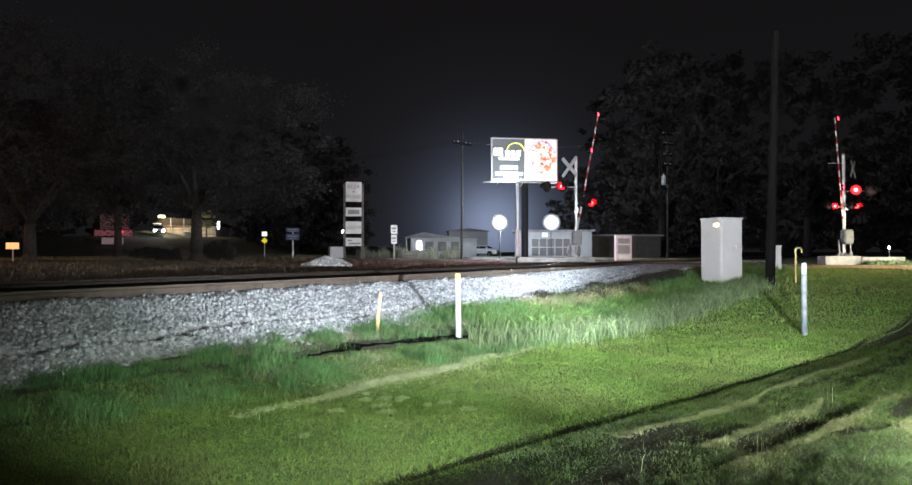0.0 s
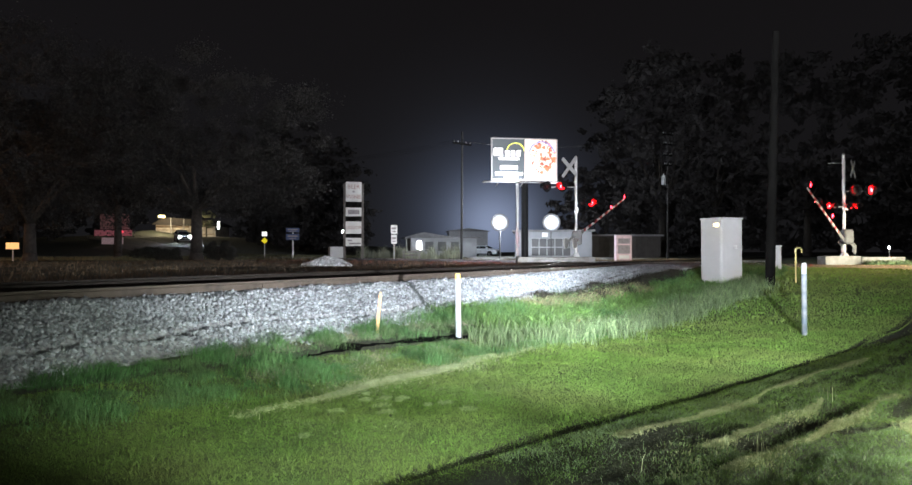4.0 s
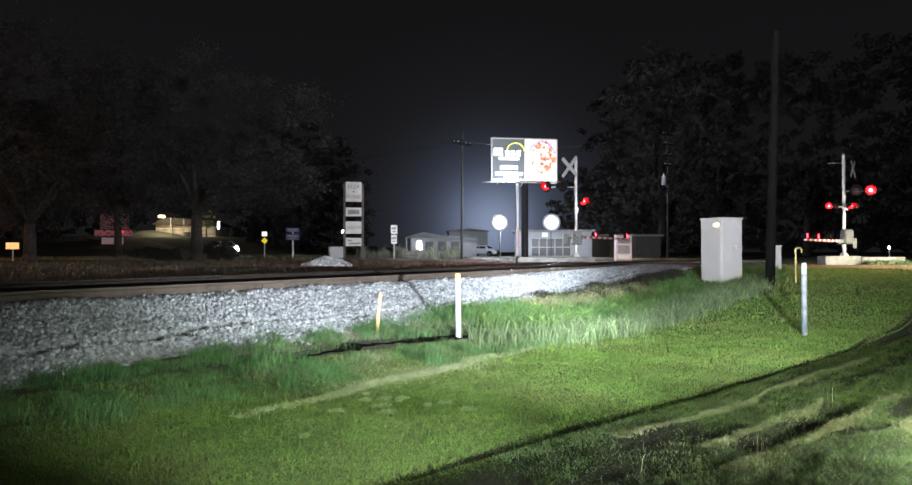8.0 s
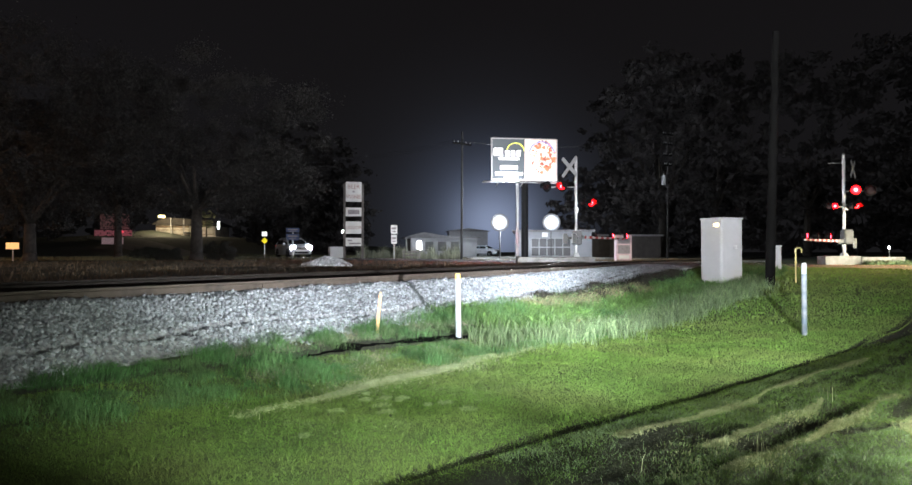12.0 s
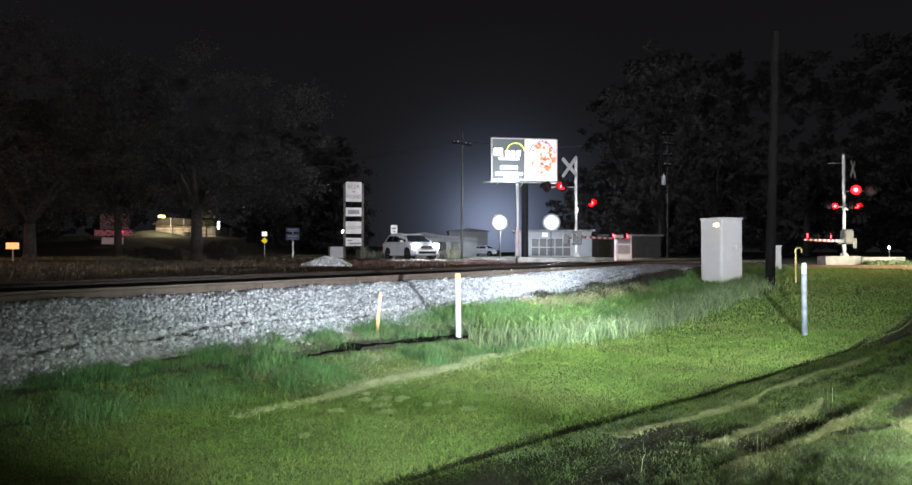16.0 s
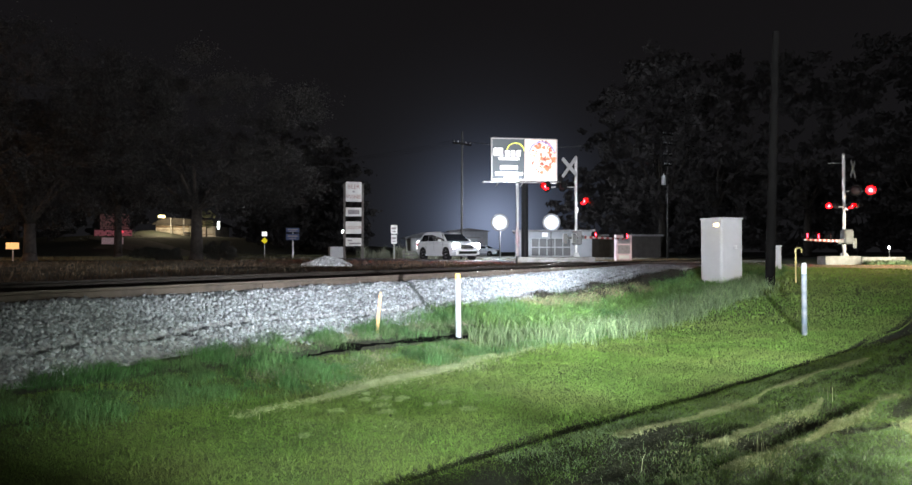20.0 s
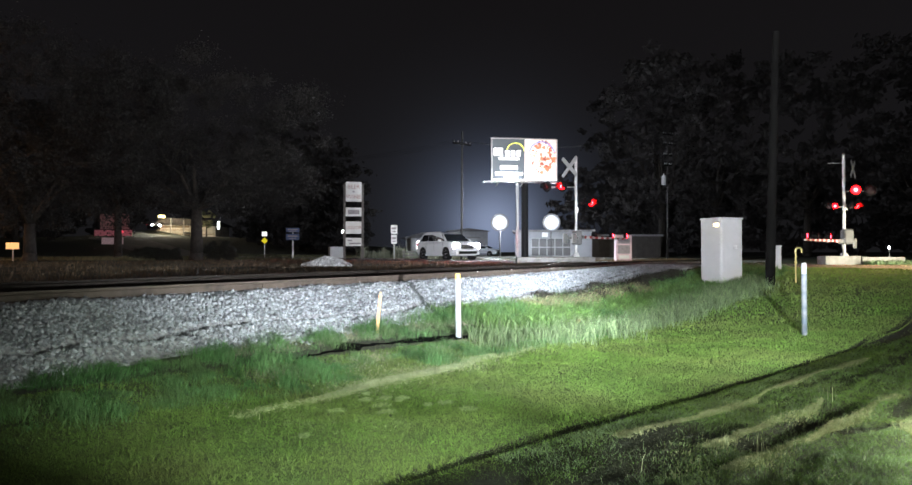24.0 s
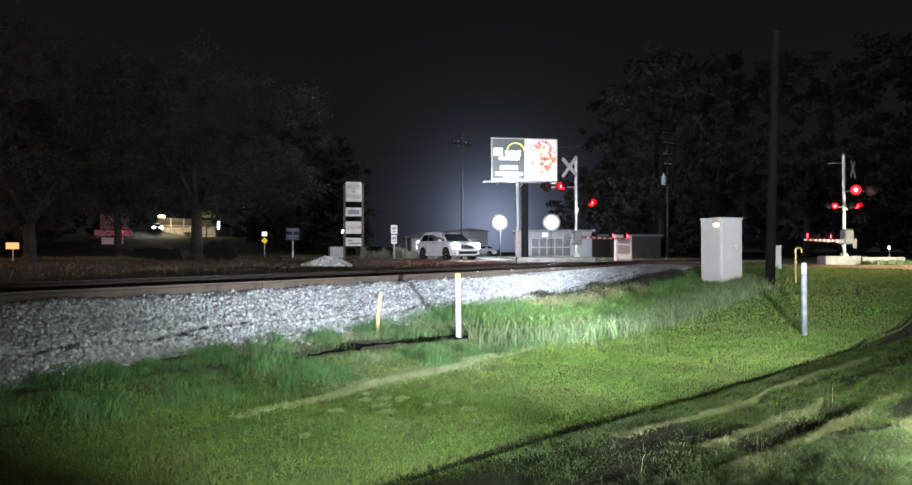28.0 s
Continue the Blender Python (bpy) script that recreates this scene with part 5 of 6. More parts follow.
def beam_cut_front():
    """Unseen plates added under the parked car's headlamps cut its beams off close by."""
    mx, my = (CAR_LAMPS[0][0] + CAR_LAMPS[1][0]) / 2, (CAR_LAMPS[0][1] + CAR_LAMPS[1][1]) / 2
    h = base("beam_cut_plates", pose(mx, my, 0, 0, 0, 42.5), "unseen dark plates added before the parked car's headlamps to cut their beams", "car front")
    part("hood_edge", bx((1.5, 0.22, 1.061), (5.2, 0.44, 0.02)), M["black"], h)
    # this bumper is a second wide plate that blocks light
    part("bumper", bx((1.5, 0.22, 0.415), (5.2, 0.44, 0.02)), M["black"], h)
    part("grille", bx((0, -0.16, 0.85), (1.9, 0.06, 0.7), bevel=0.02), M["black"], h)
    for x in (-0.84, 0.84):
        part("headlamp", bx((x, -0.09, LAMP_Z), (0.26, 0.05, 0.16), bevel=0.015), M["lamp_white"], h, "lit headlamp")
    # glowing blocks added where the drive's fill lamps float
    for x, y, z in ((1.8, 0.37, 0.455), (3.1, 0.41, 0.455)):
        part("side_marker", bx((x, y, z), (0.12, 0.05, 0.06), bevel=0.01), M["lamp_white"], h, "small glowing block added for the drive's fill light")
    for x in (-0.85, 0.85):
        part("wheel", tb((x, -0.5, 0.35), (x + 0.2, -0.5, 0.35), 0.36, 0.36, 20), M["tyre"], h)


beam_cut_front()


# ---- billboard and signs across the track ----
def letters(parent, text, at, size, material, rx=90, rz=0, depth=0.01, name="lettering"):
    cu = bpy.data.curves.new(name, "FONT")
    cu.body, cu.size, cu.extrude, cu.align_x, cu.align_y = text, size, depth, "CENTER", "CENTER"
    tmp = bpy.data.objects.new(name, cu)
    scene.collection.objects.link(tmp)
    me = bpy.data.meshes.new_from_object(tmp.evaluated_get(bpy.context.evaluated_depsgraph_get()))
    bpy.data.objects.remove(tmp)
    me.materials.clear()
    me.materials.append(material)
    ob = new(name, me)
    ob.parent = parent
    ob.matrix_local = pose(*at, rx, 0, rz)
    return ob


def billboard():
    b = base("billboard", pose(3.35, 33.0, 0.95, 0, 0, 8), "lit roadside billboard on steel poles, slate panel beside food picture", "billboard")
    z0, z1 = 4.05, 6.1
    w = 3.3
    part("cabinet", bx((0, 0.12, (z0 + z1) / 2), (w, 0.22, z1 - z0), bevel=0.03), M["grey"], b)
    part("slate_panel", bx((-w / 4 - 0.01, -0.005, (z0 + z1) / 2), (w / 2 - 0.04, 0.02, z1 - z0 - 0.1)), M["sign_grey"], b, "slate grey printed panel")
    part("picture_panel", bx((w / 4, -0.005, (z0 + z1) / 2), (w / 2 - 0.02, 0.02, z1 - z0 - 0.06)), M["sign_food"], b, "cream panel with food picture")
    # rim of the board
    for x in (-w / 2 + 0.02, w / 2 - 0.02):
        part("frame_side", bx((x, -0.01, (z0 + z1) / 2), (0.05, 0.06, z1 - z0)), M["galv"], b)
    # bottom rail glows in place of the floodlight's wash on it
    for z in (z0 + 0.02, z1 - 0.02):
        part("frame_rail", bx((0, -0.012, z), (w - 0.1, 0.06, 0.05)), M["sign_lit"] if z < z0 + 0.1 else M["galv"], b)
    # plain shapes for the mark and the lines of print
    y = -0.025
    part("mark_bar", bx((-1.31, y, 5.42), (0.44, 0.014, 0.36), bevel=0.005), M["sign_lit"], b)
    for x in (-0.86, -0.58, -0.30):
        part("mark_bar", bx((x, y, 5.36), (0.20, 0.014, 0.27), bevel=0.005), M["sign_lit"], b)
    bm = sweep([(-0.45 + 0.42 * math.cos(math.pi * i / 14), y, 5.5 + 0.36 * math.sin(math.pi * i / 14)) for i in range(15)], 0.03)
    part("mark_arc", bm, M["sign_yellow"], b)
    for x, z, ww, hh in ((-0.78, 5.10, 1.0, 0.13), (-0.78, 4.66, 0.85, 0.19), (-0.78, 4.36, 1.35, 0.15)):
        part("print_bar", bx((x, y, z), (ww, 0.014, hh), bevel=0.005), M["sign_lit"], b)
    r2 = random.Random(5)
    for i in range(150):
        a, q = r2.random() * 6.28, math.sqrt(r2.random())
        x, z = 0.92 + 0.60 * q * math.cos(a), 5.20 + 0.78 * q * math.sin(a)
        r = r2.uniform(0.045, 0.11)
        part("picture_blob", tb((x, y + 0.012, z), (x, y - 0.004 - 0.002 * (i % 7), z), r, r * 0.85, 10), M[("sign_red", "sign_food", "sign_brown", "sign_red", "sign_lit")[i % 5]], b)
    bm = sweep([(0.86 + 0.66 * math.cos(math.radians(15 + 15 * i)), y, 5.25 + 0.7 * math.sin(math.radians(15 + 15 * i))) for i in range(11)], 0.03)
    part("picture_rim", bm, M["sign_blue"], b)
    # catwalk and floodlight under it
    part("catwalk", bx((-0.2, -0.45, z0 - 0.14), (3.9, 0.5, 0.04)), M["galv"], b)
    for x in (-1.4, -0.2, 1.0):
        part("catwalk_bracket", tb((x, 0.1, z0 - 0.3), (x, -0.7, z0 - 0.14), 0.025), M["galv"], b)
    f = part("floodlight", bx((-0.80, -0.5, z0 - 0.04), (0.62, 0.26, 0.16), bevel=0.03), M["galv"], b)
    part("lens", bx((-0.80, -0.55, z0 + 0.02), (0.62, 0.26, 0.36), bevel=0.12), M["flood"], f, "glaring white lens")
    # poles
    part("pole", tb((0.06, 0.2, -0.2), (0.06, 0.2, z0 + 0.1), 0.17, 0.17, 16), M["black"], b, "dark steel pole")
    part("pole", tb((-0.30, 0.25, -0.2), (-0.30, 0.25, z0 + 0.1), 0.08, 0.08, 12), M["grey"], b, "grey steel pole")


billboard()


def pylon_sign():
    p = base("pylon_sign", pose(-7.2, 47.5, 0.95, 0, 0, 10), "tall pylon sign with four white boards on two posts", "pylon sign")
    for x in (-0.63, 0.63):
        part("post", bx((x, 0.06, 2.6), (0.16, 0.14, 5.5), bevel=0.01), M["post_brown"], p)
    for z, h, mt in ((4.78, 1.40, "board"), (3.36, 0.62, "board"), (2.26, 0.86, "board"), (1.25, 0.58, "board")):
        part("sign_board", bx((0, 0, z), (1.1, 0.08, h), bevel=0.01), M[mt], p)
    letters(p, "BEER", (0, -0.05, 5.12), 0.40, M["print_warm"], name="lettering")
    letters(p, "WINE", (0, -0.05, 4.42), 0.40, M["print_warm"], name="lettering")
    part("print_bar", bx((0, -0.045, 4.78), (0.16, 0.01, 0.1)), M["print"], p)
    part("print_bar", bx((0, -0.045, 3.36), (0.8, 0.01, 0.3)), M["print"], p)
    letters(p, "LIQUOR", (0, -0.05, 2.26), 0.29, M["print_warm"], name="lettering")
    for x, z, ww in ((-0.25, 1.35, 0.3), (0.1, 1.15, 0.8)):
        part("print_bar", bx((x, -0.045, z), (ww, 0.01, 0.1)), M["print"], p)
    lamp = part("lamp_arm", tb((-0.6, 0, 2.0), (-0.78, -0.2, 2.05), 0.02), M["galv"], p)
    part("lamp", bx((-0.78, -0.22, 1.98), (0.12, 0.12, 0.2), bevel=0.04), M["lamp_white"], lamp, "small white lamp")


pylon_sign()


def road_sign(x, y, boards, label, post=0.04):
    s = base("road_sign", pose(x, y, gz(x, y), 0, 0, 0), label, "road sign", "road signs")
    top = max(z + h / 2 for z, w, h, mt, k in boards)
    part("post", tb((0, 0.05, -0.2), (0, 0.05, top), post, post, 8), M["galv"], s)
    for z, w, h, mt, k in boards:
        if k == "diamond":
            part("plate", bx((0, 0, 0), (w, 0.02, h), bevel=0.01), M[mt], s, m=pose(0, 0, z, 0, 45, 0))
        else:
            b = part("plate", bx((0, 0, z), (w, 0.02, h), bevel=0.006), M[mt], s)
            if k == "print":
                part("print_bar", bx((0, -0.014, z + h * 0.12), (w * 0.7, 0.008, h * 0.22)), M["print"], b)
                part("print_bar", bx((0, -0.014, z - h * 0.25), (w * 0.5, 0.008, h * 0.14)), M["print"], b)


# white plates reuse lit-sign materials, so they glow without a lamp
road_sign(-17.0, 60.0, ((2.15, 0.42, 0.36, "sign_lit", ""), (1.55, 0.42, 0.42, "yellow_sign", "diamond")), "yellow diamond road sign under a small white plate")
road_sign(-11.6, 48.0, ((2.10, 0.95, 0.32, "blue_sign", "print"), (1.62, 0.95, 0.46, "blue_sign", "print")), "two blue guide sign boards on one post", 0.06)
road_sign(-4.4, 48.0, ((2.15, 0.46, 0.62, "sign_dim", "print"), (1.45, 0.40, 0.62, "sign_dim", "print")), "two white sign plates on one post")


def box_panel(name, x, y, w, h, d, mt, label, category, yaw=0, bars=()):
    b = base(name, pose(x, y, gz(x, y), 0, 0, yaw), label, category)
    part("body", bx((0, 0, h / 2), (w, d, h), bevel=0.03), M[mt], b)
    for i, (z, ww, hh, m2) in enumerate(bars):
        part("panel", bx((0, -d / 2 - 0.006, z), (ww, 0.012, hh)), M[m2], b)
    return b


box_panel("utility_box", -9.25, 52.0, 1.0, 0.95, 0.8, "white", "white metal utility box in weedy grass", "utility box", 20, ((0.5, 0.8, 0.7, "white"),))
box_panel("vending_machine", 10.0, 40.5, 0.92, 1.55, 0.7, "pink", "vending cabinet by the crossing, tinted pink for red signal light", "vending machine", -4, ((1.2, 0.7, 0.3, "print"), (0.7, 0.7, 0.5, "print"), (0.25, 0.6, 0.2, "board")))
road_sign(-26.9, 41.0, ((0.92, 0.80, 0.40, "sign_orange", ""),), "small orange-lit sign board low in the field")
def lamp_post(x, y):
    p = base("lamp_post", pose(x, y, gz(x, y)), "short thin grey post with a small bright lamp", "lamp")
    part("post", tb((0, 0, -0.1), (0, 0, 0.62), 0.02, 0.02, 8), M["grey"], p)
    part("lamp", bx((0, 0, 0.69), (0.07, 0.06, 0.14), bevel=0.02), M["lamp_white"], p, "small bright lamp")


lamp_post(18.9, 29.5)


# ---- buildings ----
def house():
    h = base("house", pose(-4.3, 76.0, 0.95, 0, 0, 8), "low pale house with grey gabled roof and lit lamp", "house")
    part("wall", bx((2.6, 0, 1.0), (7.2, 6, 2.1)), M["house_wall"], h)
    part("roof", prism([(-1.7, 2.15), (0.4, 2.68), (2.8, 2.28), (6.5, 2.15), (6.5, 2.05), (-1.7, 2.05)], -3.6, 3.4), M["roof"], h)
    for x in (1.0, 2.4, 3.8):
        w = part("window", bx((x, -3.02, 1.15), (0.9, 0.06, 1.0)), M["window"], h)
        part("sill", bx((x, -3.06, 0.62), (1.0, 0.1, 0.06)), M["white"], w)
    part("porch_post", tb((-1.5, -3.3, 0), (-1.5, -3.3, 2.1), 0.06), M["white"], h)
    part("wall_lamp", bx((-0.1, -3.12, 1.25), (0.5, 0.12, 0.95), bevel=0.12), M["lamp_white"], h, "bright oval lit window")


house()


def shed():
    b = base("shed", pose(1.9, 104.0, 0.95, 0, 0, 4), "tall pale metal-sided shed behind the house", "shed")
    part("wall", bx((0, 2, 1.9), (6.0, 4, 3.8)), M["house_wall"], b)
    part("roof", prism([(-3.3, 3.8), (0, 4.2), (3.3, 3.8), (3.3, 3.7), (-3.3, 3.7)], -0.3, 4.3), M["roof"], b)
    part("door", bx((0.3, -0.03, 1.2), (1.6, 0.06, 2.4)), M["grey"], b)


shed()


def lot_lamp(x, y):
    p = base("street_lamp", pose(x, y, 0.95), "tall grey lot lamp over the parked car", "street lamp")
    part("pole", tb((0, 0, -0.1), (0, 0, 4.3), 0.06, 0.045, 10), M["grey"], p)
    part("lamp_head", bx((0, -0.15, 4.35), (0.3, 0.5, 0.12), bevel=0.03), M["grey"], p)
    part("lens", bx((0, -0.18, 4.27), (0.22, 0.36, 0.04), bevel=0.01), M["lamp_white"], p, "lit white lens")
    point("lot_lamp_light", (x, y - 0.2, 5.1), 4600, (0.84, 0.9, 1.0), 0.15)


lot_lamp(5.5, 84.0)


def store():
    s = base("store", pose(7.6, 57.0, 0.95, 0, 0, -6), "single-storey store with glaring floodlights and metal awning", "store")
    part("wall", bx((0.6, 3, 1.1), (6.4, 6, 2.3)), M["wall"], s)
    part("roof", bx((0.6, 3, 2.33), (6.9, 6.6, 0.16)), M["roof"], s)
    part("storefront_glass", bx((0.4, -0.03, 0.95), (3.3, 0.06, 1.5)), M["window"], s)
    for i in range(6):
        part("mullion", bx((-1.25 + 0.66 * i, -0.08, 0.95), (0.07, 0.06, 1.55)), M["grey"], s)
    for z in (0.2, 0.95, 1.7):
        part("transom", bx((0.4, -0.075, z), (3.4, 0.05, 0.07)), M["grey"], s)
    part("white_sign", bx((-0.1, -0.1, 2.0), (0.5, 0.05, 0.4)), M["sign_dim"], s)


store()


# emission steps of the glare painted round each floodlight
HALO = [mat("floodlight_halo", (0.02, 0.02, 0.02), 0.4, 0.03, 5.0, glow=(0.80, 0.86, 1.0), strength=3.2 * 0.56 ** i) for i in range(6)]


def flood_mast(x, y):
    f = base("floodlight_mast", pose(x, y, 0.95), "slim pole with a glaring round floodlight in the lot", "floodlight", "lot floodlights")
    part("pole", tb((0, 0.25, -0.1), (0, 0.25, 2.7), 0.03, 0.025, 10), M["black"], f)
    head = part("floodlight", bx((0, 0.1, 2.62), (0.8, 0.2, 0.8), bevel=0.09), M["black"], f, "square floodlight housing")
    part("lens", tb((0, -0.02, 2.62), (0, -0.10, 2.62), 0.38, 0.30, 32), M["flood"], head, "glaring white lens")
    # glowing rings paint the glare round the lens, fading outwards
    for i in range(6):
        r0, r1 = 0.38 + 0.042 * i, 0.425 + 0.042 * i
        bm = B()
        rings = [[bm.verts.new((rr * math.cos(a), yy, 2.62 + rr * math.sin(a))) for a in [q * math.tau / 32 for q in range(32)]] for rr, yy in ((r0, -0.02 - 0.012 * i), (r1, -0.032 - 0.012 * i), (r1, -0.002 - 0.012 * i), (r0, 0.01 - 0.012 * i))]
        for p in range(4):
            for q in range(32):
                bm.faces.new((rings[p][q], rings[p][(q + 1) % 32], rings[(p + 1) % 4][(q + 1) % 32], rings[(p + 1) % 4][q]))
        part("bowl_ring", bm, HALO[i], head)


flood_mast(3.08, 47.6)
flood_mast(6.72, 47.6)

def warehouse():
    w = base("warehouse", pose(13.4, 62.0, 0.95, 0, 0, 4), "long low grey corrugated metal warehouse", "warehouse")
    part("wall", bx((0, 4, 1.0), (11, 8, 2.0)), M["metal_wall"], w)
    part("roof", prism([(-5.7, 2.0), (5.7, 2.0), (5.7, 2.15), (-5.7, 2.15)], -0.4, 8.4), M["roof"], w)
    for i in range(22):
        part("rib", bx((-5.3 + 0.5 * i, -0.02, 1.0), (0.06, 0.05, 1.95)), M["metal_wall"], w)


warehouse()


def lit_station():
    """The lit canopy and shop seen through the oaks."""
    s = base("fuel_station", pose(-53.2, 134.0, 3.5, 0, 0, 0), "cream-lit roadside shop under trees", "shop")
    part("wall", bx((-0.4, 4, 1.7), (11.8, 8, 3.8)), M["cream"], s)
    part("roof", prism([(-6.6, 3.6), (-4.6, 4.8), (3.4, 4.4), (6.3, 3.3), (6.3, 3.1), (-6.6, 3.4)], -0.9, 8.5), M["far_bark"], s)
    for z, h, x, w in ((3.0, 0.4, -3.0, 6.6), (2.35, 0.12, -1.8, 8.5), (1.5, 0.10, -0.4, 11.6), (0.35, 0.5, -0.4, 11.7)):
        part("fascia_board", bx((x, -0.06, z), (w, 0.12, h), bevel=0.02), M["fascia"], s, "brown board across the wall")
    for x in (-2.9, -0.4):
        part("canopy_post", tb((x, -1.0, -0.6), (x, -1.0, 4.7), 0.13, 0.13, 10), M["concrete"], s)
    part("dark_doorway", bx((-0.2, -0.05, 0.9), (1.5, 0.1, 2.1)), M["window"], s)
    part("wall_lamp", bx((-4.6, -1.3, 5.0), (1.3, 0.5, 0.55), bevel=0.15), M["lamp_warm"], s, "warm soffit lamp")
    part("door_lamp", bx((6.8, -2, 3.2), (0.35, 0.3, 1.5), bevel=0.05), M["lamp_white"], s, "white upright lamp")
    point("shop_lamp", (-56.4, 129.6, 7.4), 1500, (1.0, 0.82, 0.55), 0.3)
    point("shop_lamp", (-49.6, 128.6, 7.4), 900, (1.0, 0.82, 0.55), 0.3)
    r = base("lit_signboard", pose(-50.0, 98.0, 0.95), "tall rose-lit signboard seen between tree trunks", "sign")
    part("post", bx((0.4, 0.25, 2.8), (0.3, 0.3, 5.6)), M["pole"], r)
    for x, z, w, h, mt in ((0.5, 4.95, 4.2, 2.2, "sign_rose_dim"), (-0.9, 3.3, 3.0, 0.85, "sign_pink"), (2.2, 3.3, 1.6, 0.85, "sign_pink"), (0.2, 2.15, 3.1, 0.95, "sign_pale_rose")):
        part("sign_board", bx((x, 0, z), (w, 0.15, h), bevel=0.02), M[mt], r)


lit_station()


def red_lamp(x, y, z):
    p = base("red_lamp", pose(x, y, gz(x, y)), "small red lamp on a thin post by the sign", "lamp")
    part("post", tb((0, 0, -0.1), (0, 0, z - gz(x, y)), 0.05, 0.05, 8), M["pole"], p)
    part("lens", tb((0, -0.1, z - gz(x, y)), (0, 0.1, z - gz(x, y)), 0.2, 0.2, 12), M["red_small"], p, "lit red lens")


red_lamp(-48.0, 97.0, 4.4)


# ---- trees ----
def leaf_cloud(centres, radii, per, size, seed):
    g = np.random.default_rng(seed)
    n = len(centres) * per
    c = np.repeat(np.asarray(centres), per, 0)
    r = np.repeat(np.asarray(radii), per)
    v = g.normal(0, 1, (n, 3))
    v /= np.linalg.norm(v, axis=1)[:, None]
    p = c + v * (r * (0.25 + np.abs(g.normal(0, 0.55, n))))[:, None] * np.array((1, 1, 0.7))
    a, b = g.normal(0, 1, (n, 3)), g.normal(0, 1, (n, 3))
    a /= np.linalg.norm(a, axis=1)[:, None]
    b -= a * (a * b).sum(1)[:, None]
    b /= np.linalg.norm(b, axis=1)[:, None]
    s = size * (0.6 + 0.8 * g.random(n))[:, None]
    q = np.stack((p - a * s, p - b * s * 0.45, p + a * s, p + b * s * 0.45), 1)
    return q.reshape(-1, 3), np.arange(n * 4).reshape(-1, 4)


def tree(name, x, y, h, spread, trunk_r, fork, seed, label, leaf, clumps=70, per=130, size=0.16, low=0.35, group="", trunk_lean=0.0, flank=None):
    g = random.Random(seed)
    z = gz(x, y)
    t = base(name, pose(x, y, z), label, "tree", group)
    bm = B()
    top = Vector((trunk_lean, 0, fork))
    tube(bm, (0, 0, -0.3), (0, 0, 0.5), trunk_r * 1.45, trunk_r * 1.05, 12)
    tube(bm, (0, 0, 0.5), top, trunk_r * 1.05, trunk_r * 0.85, 12)
    centres, radii = [], []
    tips = []
    nl = 7
    for i in range(nl):
        a = i * math.tau / nl + g.uniform(-0.4, 0.4)
        reach = spread * g.uniform(0.55, 0.8)
        p1 = top + Vector((math.cos(a) * reach * 0.4, math.sin(a) * reach * 0.4, (h - fork) * g.uniform(0.15, 0.35)))
        p2 = top + Vector((math.cos(a) * reach, math.sin(a) * reach, (h - fork) * g.uniform(0.2, 0.75)))
        tube(bm, top, p1, trunk_r * 0.42, trunk_r * 0.22, 8)
        mid = p1.lerp(p2, 0.5) + Vector((g.uniform(-0.3, 0.3), g.uniform(-0.3, 0.3), g.uniform(-0.6, 0.2)))
        tube(bm, p1, mid, trunk_r * 0.22, trunk_r * 0.12, 7)
        tube(bm, mid, p2, trunk_r * 0.12, trunk_r * 0.04, 6)
        tips += [p1, p2]
        for k in range(2):
            p3 = p1.lerp(p2, g.uniform(0.3, 0.8)) + Vector((g.uniform(-1, 1), g.uniform(-1, 1), g.uniform(-0.2, 1))) * spread * 0.25
            tube(bm, p1.lerp(p2, 0.4), p3, trunk_r * 0.1, trunk_r * 0.03, 6)
            tips.append(p3)
    part("trunk", bm, M["bark"] if "oak" in name else M["far_bark"], t, "rough forked trunk with limbs", smooth=True)
    zc, hz = fork + (h - fork) * 0.5, (h - fork) * 0.55
    for i in range(clumps):
        a, q = g.uniform(0, math.tau), math.sqrt(g.uniform(0.02, 1))
        zz = g.uniform(-1, 1)
        sh = math.sqrt(max(0.0, 1 - (zz * 0.85) ** 2))
        p = Vector((math.cos(a) * q * sh * spread, math.sin(a) * q * sh * spread, zc + zz * hz))
        if p.z < fork * (1 - low) + 0.2:
            p.z = fork * (1 - low) + g.uniform(0.2, 1.0)
        centres.append(tuple(p))
        radii.append(g.uniform(0.4, 1.2) * spread * (0.17 if clumps < 150 else 0.12))
    if flank:
        fx, fz, count = flank
        for i in range(count):
            q = i / count
            centres.append((fx * (0.55 + 0.5 * q) + g.uniform(-0.5, 0.5), g.uniform(-2.5, 1.0), fz + g.uniform(-0.4, 1.8) + 0.8 * q))
            radii.append(g.uniform(0.5, 0.9))
        tube(bm_limb := B(), top, (fx * 0.85, -0.6, fz + 1.2), trunk_r * 0.4, trunk_r * 0.1, 7)
        part("limb", bm_limb, M["bark"], t, smooth=True)
    v, f = leaf_cloud(centres, radii, per, size, seed)
    crown = soup("crown", v, f, leaf)
    crown.parent = t
    return t


tree("oak_tree", -24.9, 39.5, 12.5, 8.0, 0.33, 2.2, 11, "broad oak with a thick forked trunk in the field", M["leaf"], 130, 480, 0.075, 0.1, "field oaks")
